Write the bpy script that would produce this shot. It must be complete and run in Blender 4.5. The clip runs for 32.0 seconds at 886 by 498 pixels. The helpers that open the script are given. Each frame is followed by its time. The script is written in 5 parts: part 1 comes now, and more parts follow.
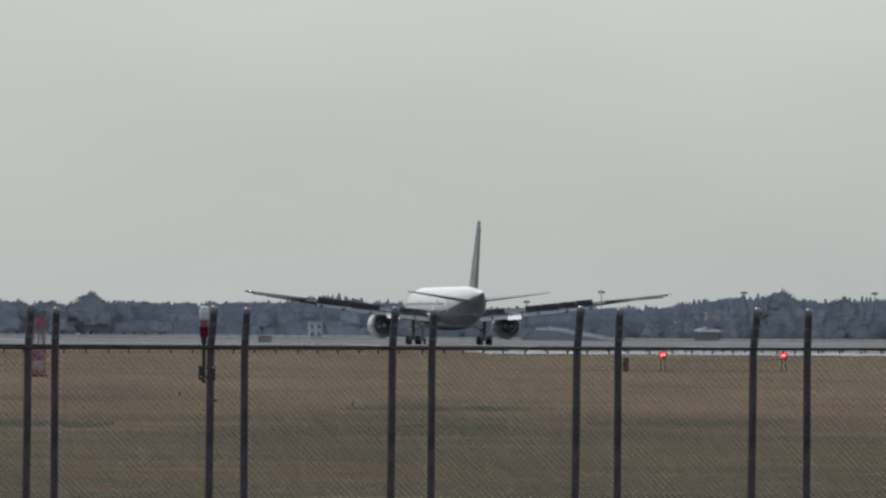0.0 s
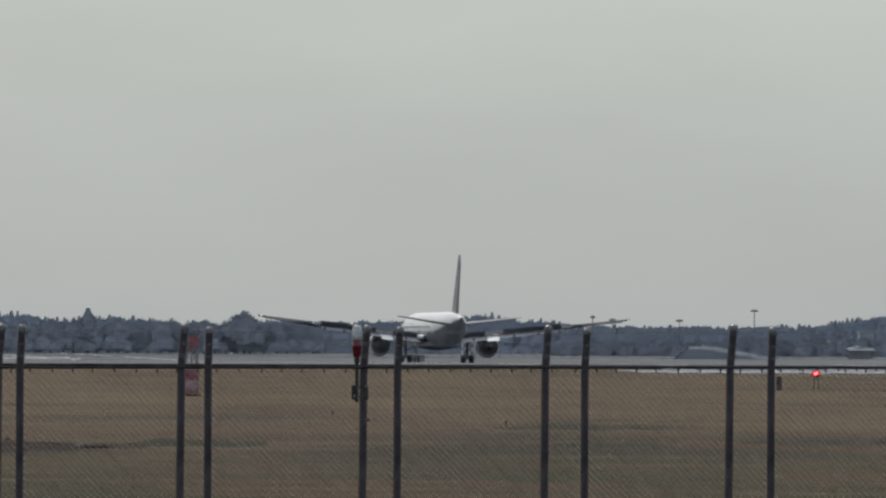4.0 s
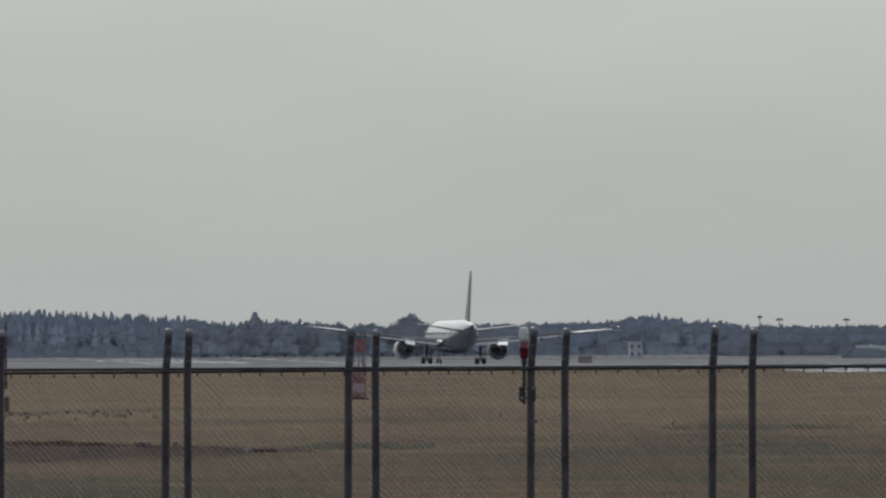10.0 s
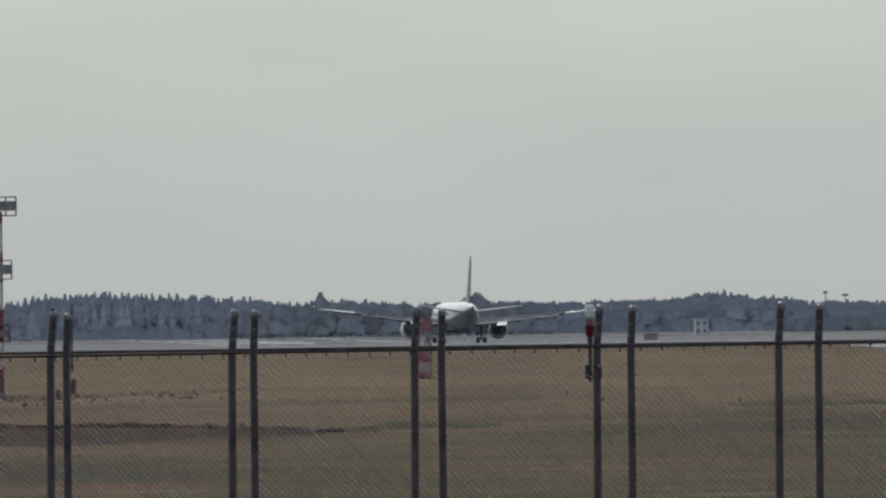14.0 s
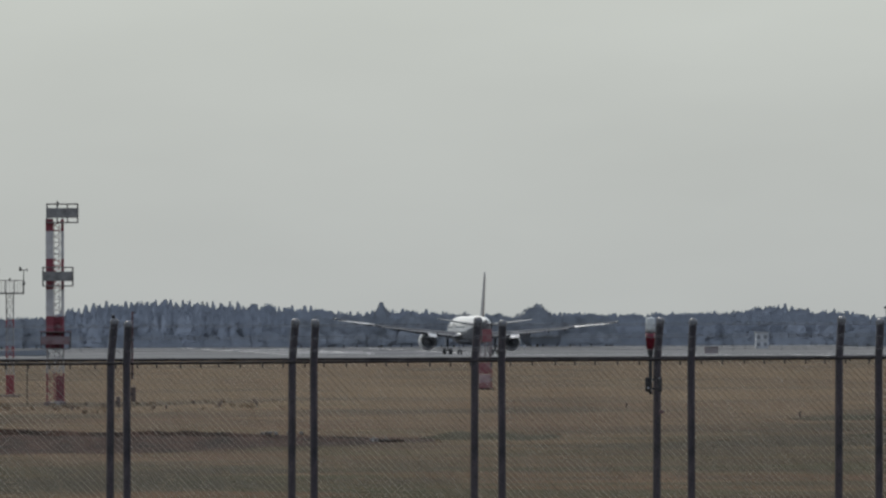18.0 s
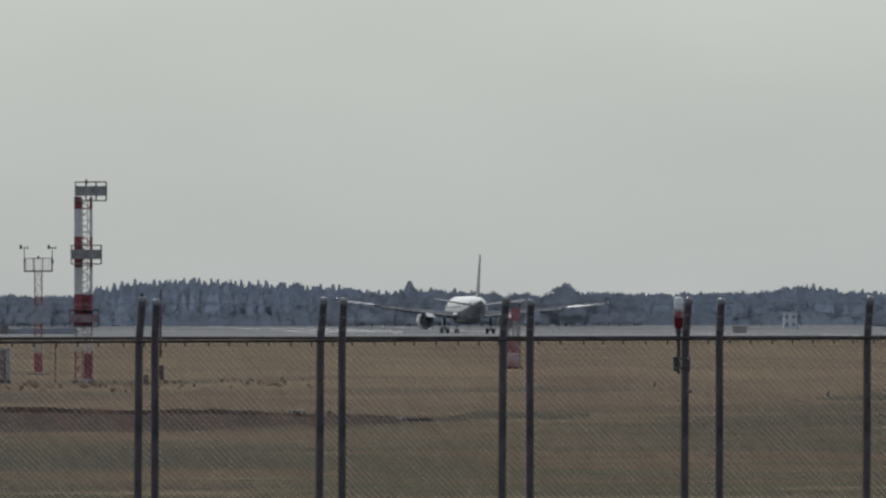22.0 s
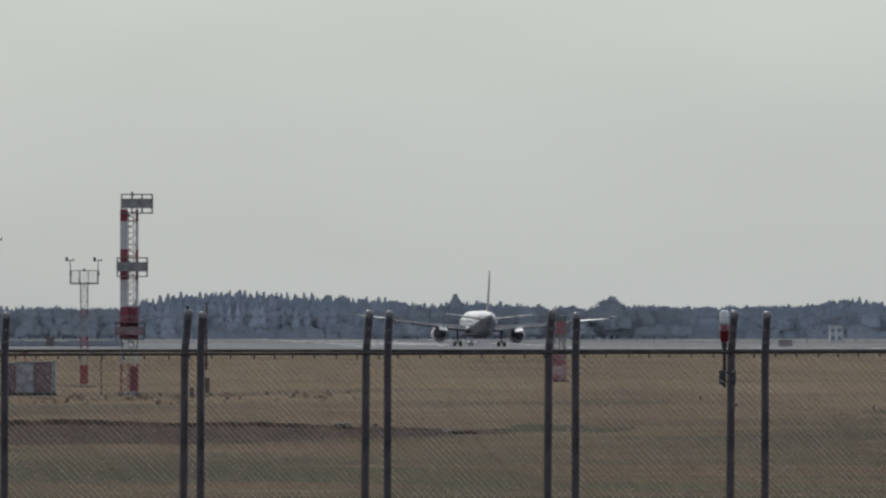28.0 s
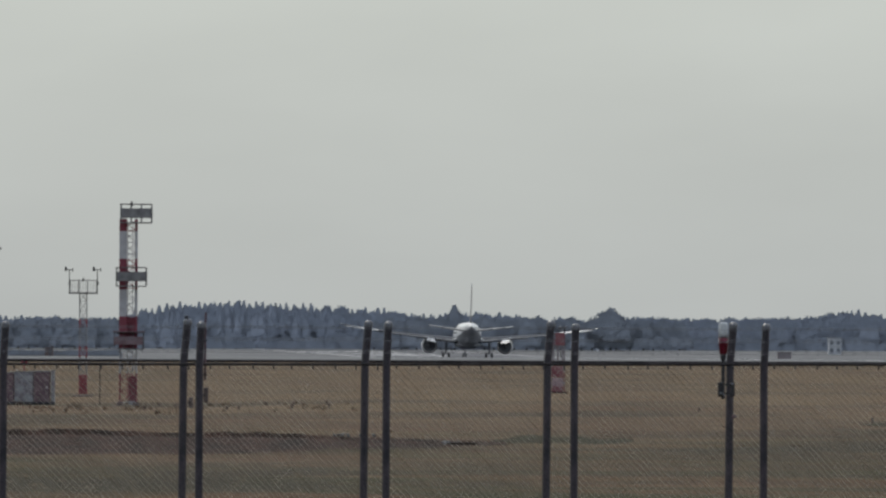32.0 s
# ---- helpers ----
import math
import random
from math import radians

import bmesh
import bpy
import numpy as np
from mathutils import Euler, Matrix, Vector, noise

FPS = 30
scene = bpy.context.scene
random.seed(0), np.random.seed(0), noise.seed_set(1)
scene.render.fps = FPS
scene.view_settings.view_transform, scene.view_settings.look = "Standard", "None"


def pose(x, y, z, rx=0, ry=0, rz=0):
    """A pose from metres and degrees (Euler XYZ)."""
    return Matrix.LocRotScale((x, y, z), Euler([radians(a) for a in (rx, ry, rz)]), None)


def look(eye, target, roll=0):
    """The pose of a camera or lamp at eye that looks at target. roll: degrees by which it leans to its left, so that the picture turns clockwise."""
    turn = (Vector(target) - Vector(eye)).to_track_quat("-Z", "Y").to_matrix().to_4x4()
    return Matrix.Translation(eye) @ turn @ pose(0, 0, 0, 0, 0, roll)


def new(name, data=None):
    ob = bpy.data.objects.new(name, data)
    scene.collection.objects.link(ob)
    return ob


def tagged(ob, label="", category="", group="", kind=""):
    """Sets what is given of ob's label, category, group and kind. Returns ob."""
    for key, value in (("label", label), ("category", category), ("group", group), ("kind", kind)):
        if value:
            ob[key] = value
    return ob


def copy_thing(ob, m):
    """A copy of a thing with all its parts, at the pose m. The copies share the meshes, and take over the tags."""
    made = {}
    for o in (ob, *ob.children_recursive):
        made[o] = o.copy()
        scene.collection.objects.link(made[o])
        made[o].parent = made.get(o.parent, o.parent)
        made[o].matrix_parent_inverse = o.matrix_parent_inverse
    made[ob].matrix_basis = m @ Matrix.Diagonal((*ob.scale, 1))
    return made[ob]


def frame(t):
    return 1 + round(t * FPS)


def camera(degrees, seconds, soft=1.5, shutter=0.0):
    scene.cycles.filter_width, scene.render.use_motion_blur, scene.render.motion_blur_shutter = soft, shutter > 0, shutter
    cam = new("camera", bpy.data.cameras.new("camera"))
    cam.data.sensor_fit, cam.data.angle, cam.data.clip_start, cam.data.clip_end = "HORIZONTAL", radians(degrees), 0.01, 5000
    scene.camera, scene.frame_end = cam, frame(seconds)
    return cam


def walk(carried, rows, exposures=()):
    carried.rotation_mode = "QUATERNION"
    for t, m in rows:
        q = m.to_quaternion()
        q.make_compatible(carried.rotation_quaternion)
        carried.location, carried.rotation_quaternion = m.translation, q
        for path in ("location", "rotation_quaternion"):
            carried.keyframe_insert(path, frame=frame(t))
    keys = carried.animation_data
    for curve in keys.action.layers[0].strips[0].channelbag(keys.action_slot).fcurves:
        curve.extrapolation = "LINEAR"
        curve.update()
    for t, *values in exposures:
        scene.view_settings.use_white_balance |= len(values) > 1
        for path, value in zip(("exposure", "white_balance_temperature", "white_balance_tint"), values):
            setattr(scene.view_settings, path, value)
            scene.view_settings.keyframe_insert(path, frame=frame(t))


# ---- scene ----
# A long telephoto shot on a tripod head: the eye stays, the view pans after the landing airliner.
EYE = 3.0
cam = camera(2 * math.degrees(math.atan(784 / 16000)), 32.0, soft=2.45)
# seconds, yaw, pitch, roll
VIEW = [
    (0, -3.2967, 0.5209, -0.28), (0.5, -3.2073, 0.5266, -0.68), (1, -3.1048, 0.6031, -0.70), (1.5, -2.9379, 0.6448, -0.72),
    (2, -2.7963, 0.6397, -0.57), (2.5, -2.6906, 0.6531, -0.40), (3, -2.5395, 0.6543, -0.30), (3.5, -2.4217, 0.6358, -0.22),
    (5.5, -2.0303, 0.6703, -0.18), (6, -1.9234, 0.6886, -0.11), (6.5, -1.8260, 0.7089, -0.22), (7, -1.7627, 0.6976, -0.19),
    (7.5, -1.6926, 0.6818, -0.20), (8, -1.6196, 0.6468, -0.06), (8.5, -1.5298, 0.6117, 0.02), (9, -1.4188, 0.6427, -0.07),
    (9.5, -1.3664, 0.6806, 0.13), (10, -1.2691, 0.6494, 0.28), (10.5, -1.1621, 0.6008, 0.30), (11, -1.1036, 0.5846, 0.27),
    (11.5, -1.0829, 0.5947, 0.28), (12, -1.0225, 0.5935, 0.45), (12.5, -0.9917, 0.5690, 0.63), (13, -0.9653, 0.5296, 0.69),
    (13.5, -0.9255, 0.5196, 0.72), (14, -0.8519, 0.5186, 0.81), (14.5, -0.7727, 0.5620, 0.79), (16.5, -0.5501, 0.5736, 0.27),
    (17, -0.5295, 0.5906, 0.29), (17.5, -0.5106, 0.5949, 0.27), (18, -0.4689, 0.5913, 0.24), (18.5, -0.4261, 0.5835, 0.28),
    (19, -0.4184, 0.5744, 0.25), (19.5, -0.4132, 0.5775, 0.29), (20, -0.4526, 0.5648, 0.38), (20.5, -0.4294, 0.5528, 0.45),
    (21, -0.3938, 0.4960, 0.35), (21.5, -0.3399, 0.4612, 0.16), (22, -0.2898, 0.4583, 0.09), (22.5, -0.2556, 0.4651, 0.12),
    (23, -0.2035, 0.4896, 0.14), (23.5, -0.1752, 0.4957, 0.09), (24, -0.1331, 0.4972, 0.08), (24.5, -0.1189, 0.4989, 0.00),
    (25, -0.0850, 0.5043, 0.09), (25.5, -0.0440, 0.5136, 0.19), (27.5, -0.0080, 0.5388, -0.23), (28, 0.0000, 0.5407, -0.00),
    (28.5, -0.0098, 0.5302, -0.14), (29, -0.0066, 0.5486, -0.19), (29.5, -0.0053, 0.5603, -0.24), (30, 0.0166, 0.5799, -0.15),
    (30.5, 0.0596, 0.5718, -0.10), (31, 0.0889, 0.5703, -0.17), (31.5, 0.0459, 0.6003, -0.18), (32, -0.0068, 0.6102, -0.22),
]
walk(cam, [(t, pose(0, 0, EYE, 90 + pitch, roll, yaw)) for t, yaw, pitch, roll in VIEW],
     exposures=((0, -0.03), (2, -0.07), (3, -0.12), (6, -0.2), (10, -0.2), (12, -0.17), (13, -0.12), (14, -0.06), (17, -0.09), (22, -0.08), (24, -0.01), (30, 0.0), (31, -0.01), (32, -0.06)))

# ---- sky and sun: thin bright overcast, the sun veiled, ahead and to the left ----
SUN_EL, SUN_AZ = radians(42), radians(-12)
world = bpy.data.worlds.new("overcast_sky")
scene.world = world
world.use_nodes = True
wn, wl = world.node_tree.nodes, world.node_tree.links
wn.clear()
w_out = wn.new("ShaderNodeOutputWorld")
w_mix = wn.new("ShaderNodeMixShader")
w_sky = wn.new("ShaderNodeTexSky")
w_sky.sky_type, w_sky.sun_disc = "NISHITA", False
w_sky.sun_elevation, w_sky.sun_rotation = SUN_EL, SUN_AZ
w_sky.dust_density = 3.0
w_b1, w_b2 = wn.new("ShaderNodeBackground"), wn.new("ShaderNodeBackground")
w_b1.inputs["Strength"].default_value = 0.06
w_tc = wn.new("ShaderNodeTexCoord")
w_map = wn.new("ShaderNodeMapping")
w_map.inputs["Scale"].default_value = (5, 5, 16)
w_map.inputs["Rotation"].default_value = (0.0, 0.12, 0)
w_noise = wn.new("ShaderNodeTexNoise")
w_noise.inputs["Scale"].default_value, w_noise.inputs["Detail"].default_value = 3.1, 4
w_sep = wn.new("ShaderNodeSeparateXYZ")
w_ramp = wn.new("ShaderNodeValToRGB")
w_ramp.color_ramp.elements[0].position, w_ramp.color_ramp.elements[0].color = 0.0, (0.475, 0.50, 0.495, 1)
w_ramp.color_ramp.elements[1].position, w_ramp.color_ramp.elements[1].color = 1.0, (0.78, 0.84, 0.92, 1)
w_el = w_ramp.color_ramp.elements.new(0.042)
w_el.color = (0.60, 0.635, 0.60, 1)
w_soft = wn.new("ShaderNodeMapRange")
w_soft.inputs["To Min"].default_value, w_soft.inputs["To Max"].default_value = 0.89, 1.11
w_mul = wn.new("ShaderNodeVectorMath")
w_mul.operation = "SCALE"
wl.new(w_tc.outputs["Generated"], w_map.inputs["Vector"])
wl.new(w_map.outputs["Vector"], w_noise.inputs["Vector"])
wl.new(w_tc.outputs["Generated"], w_sep.inputs[0])
wl.new(w_sep.outputs["Z"], w_ramp.inputs["Fac"])
wl.new(w_noise.outputs["Fac"], w_soft.inputs["Value"])
# brighter round the veiled sun, dimmer and bluer away from it
w_dot, w_half, w_glow, w_tint = wn.new("ShaderNodeVectorMath"), wn.new("ShaderNodeMapRange"), wn.new("ShaderNodeValToRGB"), wn.new("ShaderNodeMix")
w_dot.operation = "DOT_PRODUCT"
w_dot.inputs[1].default_value = (math.sin(SUN_AZ) * math.cos(SUN_EL), math.cos(SUN_AZ) * math.cos(SUN_EL), math.sin(SUN_EL))
w_half.inputs["From Min"].default_value, w_half.inputs["From Max"].default_value = -1, 1
w_glow.color_ramp.elements[0].position, w_glow.color_ramp.elements[0].color = 0.0, (0.36, 0.4, 0.5, 1)
w_glow.color_ramp.elements[1].position, w_glow.color_ramp.elements[1].color = 0.82, (1, 1, 1, 1)
w_glow.color_ramp.elements.new(0.5).color = (0.6, 0.66, 0.8, 1)
w_glow.color_ramp.elements.new(1.0).color = (1, 1, 1, 1)
w_tint.data_type, w_tint.blend_type = "RGBA", "MULTIPLY"
w_tint.inputs["Factor"].default_value = 1.0
wl.new(w_tc.outputs["Generated"], w_dot.inputs[0])
wl.new(w_dot.outputs["Value"], w_half.inputs["Value"])
wl.new(w_half.outputs["Result"], w_glow.inputs["Fac"])
wl.new(w_ramp.outputs["Color"], w_tint.inputs["A"])
wl.new(w_glow.outputs["Color"], w_tint.inputs["B"])
wl.new(w_tint.outputs["Result"], w_mul.inputs[0])
wl.new(w_soft.outputs["Result"], w_mul.inputs["Scale"])
wl.new(w_mul.outputs["Vector"], w_b2.inputs["Color"])
wl.new(w_sky.outputs["Color"], w_b1.inputs["Color"])
w_mix.inputs["Fac"].default_value = 0.95
wl.new(w_b1.outputs[0], w_mix.inputs[1])
wl.new(w_b2.outputs[0], w_mix.inputs[2])
wl.new(w_mix.outputs[0], w_out.inputs["Surface"])

sun_data = bpy.data.lights.new("sun", "SUN")
sun_data.energy, sun_data.angle, sun_data.color = 2.0, radians(10), (1.0, 0.95, 0.88)
sun = new("sun", sun_data)
sun_dir = Vector((math.sin(SUN_AZ) * math.cos(SUN_EL), math.cos(SUN_AZ) * math.cos(SUN_EL), math.sin(SUN_EL)))
sun.matrix_world = look(sun_dir * 100, (0, 0, 0))


# ---- materials ----
def material(name, c1, c2, scale, rough=0.8, sheen=0.5, metal=0.0, bump=0.0, detail=4.0, stretch=(1, 1, 1), space="Object", fine=0.0, spread=(0.35, 0.65), vary=0.0):
    """Two-tone paint or surface: broad patches, fine grain and a little relief."""
    m = bpy.data.materials.new(name)
    m.use_nodes = True
    nt, ln = m.node_tree.nodes, m.node_tree.links
    bsdf = nt["Principled BSDF"]
    bsdf.inputs["Roughness"].default_value, bsdf.inputs["Metallic"].default_value = rough, metal
    bsdf.inputs["Specular IOR Level"].default_value = sheen if rough < 0.85 else 0.05
    tc, mp, n1 = nt.new("ShaderNodeTexCoord"), nt.new("ShaderNodeMapping"), nt.new("ShaderNodeTexNoise")
    mp.inputs["Scale"].default_value = stretch
    n1.inputs["Scale"].default_value, n1.inputs["Detail"].default_value = scale, detail
    ramp = nt.new("ShaderNodeValToRGB")
    ramp.color_ramp.elements[0].position, ramp.color_ramp.elements[1].position = spread
    ramp.color_ramp.elements[0].color, ramp.color_ramp.elements[1].color = (*c1, 1), (*c2, 1)
    ln.new(tc.outputs[space], mp.inputs["Vector"])
    ln.new(mp.outputs["Vector"], n1.inputs["Vector"])
    ln.new(n1.outputs["Fac"], ramp.inputs["Fac"])
    colour = ramp.outputs["Color"]
    if fine or vary:
        n2 = nt.new("ShaderNodeTexNoise")
        n2.inputs["Scale"].default_value, n2.inputs["Detail"].default_value = scale * 9, 3
        ln.new(mp.outputs["Vector"], n2.inputs["Vector"])
        rng = nt.new("ShaderNodeMapRange")
        rng.inputs["From Min"].default_value, rng.inputs["From Max"].default_value = 0.3, 0.7
        rng.inputs["To Min"].default_value, rng.inputs["To Max"].default_value = 1 - fine, 1 + fine
        ln.new(n2.outputs["Fac"], rng.inputs["Value"])
        mul = nt.new("ShaderNodeVectorMath")
        mul.operation = "SCALE"
        ln.new(colour, mul.inputs[0])
        ln.new(rng.outputs["Result"], mul.inputs["Scale"])
        colour = mul.outputs["Vector"]
        if vary:
            geo, rv = nt.new("ShaderNodeNewGeometry"), nt.new("ShaderNodeMapRange")
            rv.inputs["To Min"].default_value, rv.inputs["To Max"].default_value = 1 - vary, 1 + vary
            ln.new(geo.outputs["Random Per Island"], rv.inputs["Value"])
            mul2 = nt.new("ShaderNodeVectorMath")
            mul2.operation = "SCALE"
            ln.new(colour, mul2.inputs[0])
            ln.new(rv.outputs["Result"], mul2.inputs["Scale"])
            colour = mul2.outputs["Vector"]
    ln.new(colour, bsdf.inputs["Base Color"])
    if bump:
        bp = nt.new("ShaderNodeBump")
        bp.inputs["Strength"].default_value, bp.inputs["Distance"].default_value = bump, 0.02
        ln.new(n1.outputs["Fac"], bp.inputs["Height"])
        ln.new(bp.outputs["Normal"], bsdf.inputs["Normal"])
    return m


def banded(name, top, stops, c_red=(0.55, 0.05, 0.055), c_white=(0.8, 0.79, 0.78)):
    """Weathered aviation paint in red and white bands, by the height above the thing's base. The given colours are
    muted for haze.
    """
    m = material(name, (0.6, 0.6, 0.6), (0.85, 0.85, 0.85), 3.0, rough=0.6, fine=0.15)
    nt, ln = m.node_tree.nodes, m.node_tree.links
    tc, sep, div = nt.new("ShaderNodeTexCoord"), nt.new("ShaderNodeSeparateXYZ"), nt.new("ShaderNodeMath")
    div.operation = "DIVIDE"
    div.inputs[1].default_value = top
    ramp = nt.new("ShaderNodeValToRGB")
    ramp.color_ramp.interpolation = "CONSTANT"
    els = ramp.color_ramp.elements
    els[0].position, els[0].color = 0.0, (*c_white, 1)
    els[1].position, els[1].color = stops[0] / top, (*c_red, 1)
    for i, s in enumerate(stops[1:]):
        e = els.new(s / top)
        e.color = (*(c_white if i % 2 == 0 else c_red), 1)
    mix = nt.new("ShaderNodeMix")
    mix.data_type, mix.blend_type = "RGBA", "MULTIPLY"
    mix.inputs["Factor"].default_value = 0.6
    bsdf = nt["Principled BSDF"]
    old = bsdf.inputs["Base Color"].links[0].from_socket
    ln.new(tc.outputs["Object"], sep.inputs[0])
    ln.new(sep.outputs["Z"], div.inputs[0])
    ln.new(div.outputs[0], ramp.inputs["Fac"])
    ln.new(ramp.outputs["Color"], mix.inputs["A"])
    ln.new(old, mix.inputs["B"])
    ln.new(mix.outputs["Result"], bsdf.inputs["Base Color"])
    return m


def glowing(name, colour, strength):
    m = bpy.data.materials.new(name)
    m.use_nodes = True
    b = m.node_tree.nodes["Principled BSDF"]
    b.inputs["Base Color"].default_value = (*colour, 1)
    b.inputs["Emission Color"].default_value = (*colour, 1)
    b.inputs["Emission Strength"].default_value = strength
    return m


M_POST = material("weathered_dark_steel", (0.03, 0.027, 0.034), (0.092, 0.074, 0.083), 6.0, rough=0.55, bump=0.4, fine=0.4, stretch=(1, 1, 0.6))
M_RAIL = material("tarnished_pipe", (0.03, 0.028, 0.03), (0.065, 0.06, 0.062), 5.0, rough=0.88, fine=0.25)
M_WIRE = material("galvanised_wire", (0.52, 0.48, 0.415), (0.71, 0.66, 0.58), 8.0, rough=0.38, metal=0.5, fine=0.25)
M_WIREDARK = material("dull_chain_link_wire", (0.1, 0.085, 0.075), (0.2, 0.18, 0.16), 8.0, rough=0.6, metal=0.2, fine=0.25)
M_BARB = material("dull_barbed_wire", (0.16, 0.16, 0.17), (0.28, 0.28, 0.28), 8.0, rough=0.6, metal=0.4)
# paler than the posts: the caps' highlight is in the colour
M_CAP = material("pale_cap_metal", (0.07, 0.07, 0.075), (0.22, 0.22, 0.23), 9.0, rough=0.38, metal=0.3, fine=0.2)
M_WHITE = material("airliner_white_paint", (0.78, 0.78, 0.77), (0.84, 0.84, 0.83), 0.35, rough=0.3, fine=0.03)
# grey that carries the shade of the fuselage's underside
M_BELLY = material("airliner_shade_grey", (0.2, 0.207, 0.222), (0.25, 0.257, 0.272), 0.4, rough=0.4, fine=0.05)
# light wing grey, darkened in the colour to its dim tone in haze
M_WING = material("wing_grey_dimmed", (0.072, 0.079, 0.094), (0.1, 0.108, 0.125), 0.3, rough=0.86, fine=0.06)
M_SPOIL = material("spoiler_grey", (0.18, 0.187, 0.202), (0.23, 0.237, 0.252), 0.5, rough=0.86, fine=0.08)
M_FLAP = material("flap_dark_grey", (0.22, 0.227, 0.243), (0.27, 0.277, 0.293), 0.5, rough=0.86, fine=0.08)
M_FIN = material("tail_fin_paint", (0.31, 0.32, 0.33), (0.38, 0.39, 0.4), 0.25, rough=0.7, fine=0.05)
M_AIL = material("aileron_light_grey", (0.7, 0.705, 0.71), (0.78, 0.78, 0.79), 0.4, rough=0.35, fine=0.05)
M_TAIL = material("tailplane_paint", (0.27, 0.275, 0.285), (0.33, 0.335, 0.345), 0.25, rough=0.8, fine=0.05)
M_RUDDER = material("rudder_dark_red", (0.048, 0.036, 0.038), (0.08, 0.034, 0.039), 0.25, rough=0.4, fine=0.1)
M_LIP = material("polished_lip", (0.75, 0.75, 0.76), (0.85, 0.85, 0.86), 1.0, rough=0.18, metal=0.9)
# dark exhaust metal, lifted to blue-grey for haze
M_DUCT = material("hazed_exhaust_metal", (0.26, 0.265, 0.285), (0.36, 0.365, 0.385), 1.2, rough=0.6, metal=0.15)
# black rubber lifted to grey, with haze in the colour
M_TYRE = material("hazed_tyre_rubber", (0.09, 0.093, 0.1), (0.13, 0.133, 0.14), 3.0, rough=0.85)
M_STRUT = material("gear_strut_paint", (0.2, 0.2, 0.21), (0.3, 0.3, 0.31), 2.0, rough=0.5)
M_GALV = material("galvanised_platform", (0.2, 0.2, 0.2), (0.33, 0.33, 0.325), 2.5, rough=0.6, metal=0.2, fine=0.15)
M_FRAME = material("dull_railing_steel", (0.09, 0.085, 0.088), (0.17, 0.16, 0.165), 4.0, rough=0.6, fine=0.15)
M_DARK = material("dark_fitting", (0.02, 0.02, 0.022), (0.05, 0.048, 0.05), 9.0, rough=0.6)
# cabinet white lowered and red lifted to purple: haze in both colours
M_CABW = material("cabinet_white", (0.22, 0.19, 0.2), (0.4, 0.4, 0.41), 2.4, rough=0.45, fine=0.25, spread=(0.38, 0.6))
M_CABR = material("cabinet_dark_red", (0.12, 0.065, 0.08), (0.26, 0.17, 0.18), 2.4, rough=0.6, fine=0.3)
M_RED = material("red_paint", (0.24, 0.04, 0.05), (0.34, 0.065, 0.075), 2.5, rough=0.5, fine=0.15)
# panel red paled towards pink, as seen through haze
M_HAZERED = material("hazed_red_panel", (0.25, 0.065, 0.08), (0.34, 0.17, 0.18), 2.2, rough=0.7, fine=0.25)
M_CONC = material("pale_concrete", (0.34, 0.34, 0.33), (0.46, 0.46, 0.44), 0.8, rough=0.8, fine=0.12)
M_HOUSE = material("pale_plaster", (0.62, 0.63, 0.64), (0.7, 0.7, 0.71), 0.4, rough=0.8, fine=0.08)
M_BROWN = material("rusty_shed", (0.15, 0.115, 0.105), (0.23, 0.175, 0.16), 0.6, rough=0.8, fine=0.15)
M_PANE = material("window_pane", (0.2, 0.21, 0.225), (0.28, 0.29, 0.305), 0.5, rough=0.1)
M_BARK = material("bark", (0.05, 0.042, 0.036), (0.1, 0.085, 0.07), 1.5, rough=0.95, fine=0.2)


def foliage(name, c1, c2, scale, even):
    """Dense leaf clumps; their shading normals lean by the share even towards the wood's open side, which flattens
    light and shade as haze would.
    """
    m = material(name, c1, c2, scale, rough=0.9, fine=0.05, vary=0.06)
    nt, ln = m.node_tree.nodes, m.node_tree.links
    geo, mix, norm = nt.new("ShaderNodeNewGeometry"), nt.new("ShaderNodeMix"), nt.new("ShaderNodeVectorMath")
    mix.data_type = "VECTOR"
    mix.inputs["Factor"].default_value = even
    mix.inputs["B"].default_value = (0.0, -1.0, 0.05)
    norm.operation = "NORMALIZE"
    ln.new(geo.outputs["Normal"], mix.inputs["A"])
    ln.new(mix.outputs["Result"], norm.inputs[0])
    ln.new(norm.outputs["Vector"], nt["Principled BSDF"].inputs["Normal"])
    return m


# Much paler and bluer than leaves: haze is in the colour, less in M_NEARLEAF.
M_CONIFER = foliage("hazed_conifer", (0.46, 0.5, 0.57), (0.5, 0.54, 0.61), 0.03, 0.94)
M_LEAF = foliage("hazed_broadleaf", (0.45, 0.49, 0.56), (0.49, 0.53, 0.6), 0.03, 0.94)
M_BRUSH = foliage("hazed_edge_scrub", (0.36, 0.392, 0.445), (0.41, 0.442, 0.495), 0.05, 0.94)
M_NEARLEAF = foliage("less_hazed_leaf", (0.39, 0.42, 0.465), (0.43, 0.46, 0.505), 0.06, 0.94)
M_SOIL = material("dark_bare_soil", (0.0085, 0.0042, 0.0034), (0.044, 0.0225, 0.017), 1.1, rough=0.95, fine=0.6, bump=0.8, stretch=(0.9, 0.22, 1), detail=6, spread=(0.38, 0.62))
# asphalt and far field: greys lifted and blued to carry haze
M_ASPHALT = material("worn_hazed_asphalt", (0.1, 0.104, 0.115), (0.15, 0.154, 0.166), 0.02, rough=0.9, fine=0.15, stretch=(1, 0.35, 1))
M_LINE = material("runway_paint", (0.6, 0.6, 0.58), (0.75, 0.75, 0.73), 0.2, rough=0.5, fine=0.15)
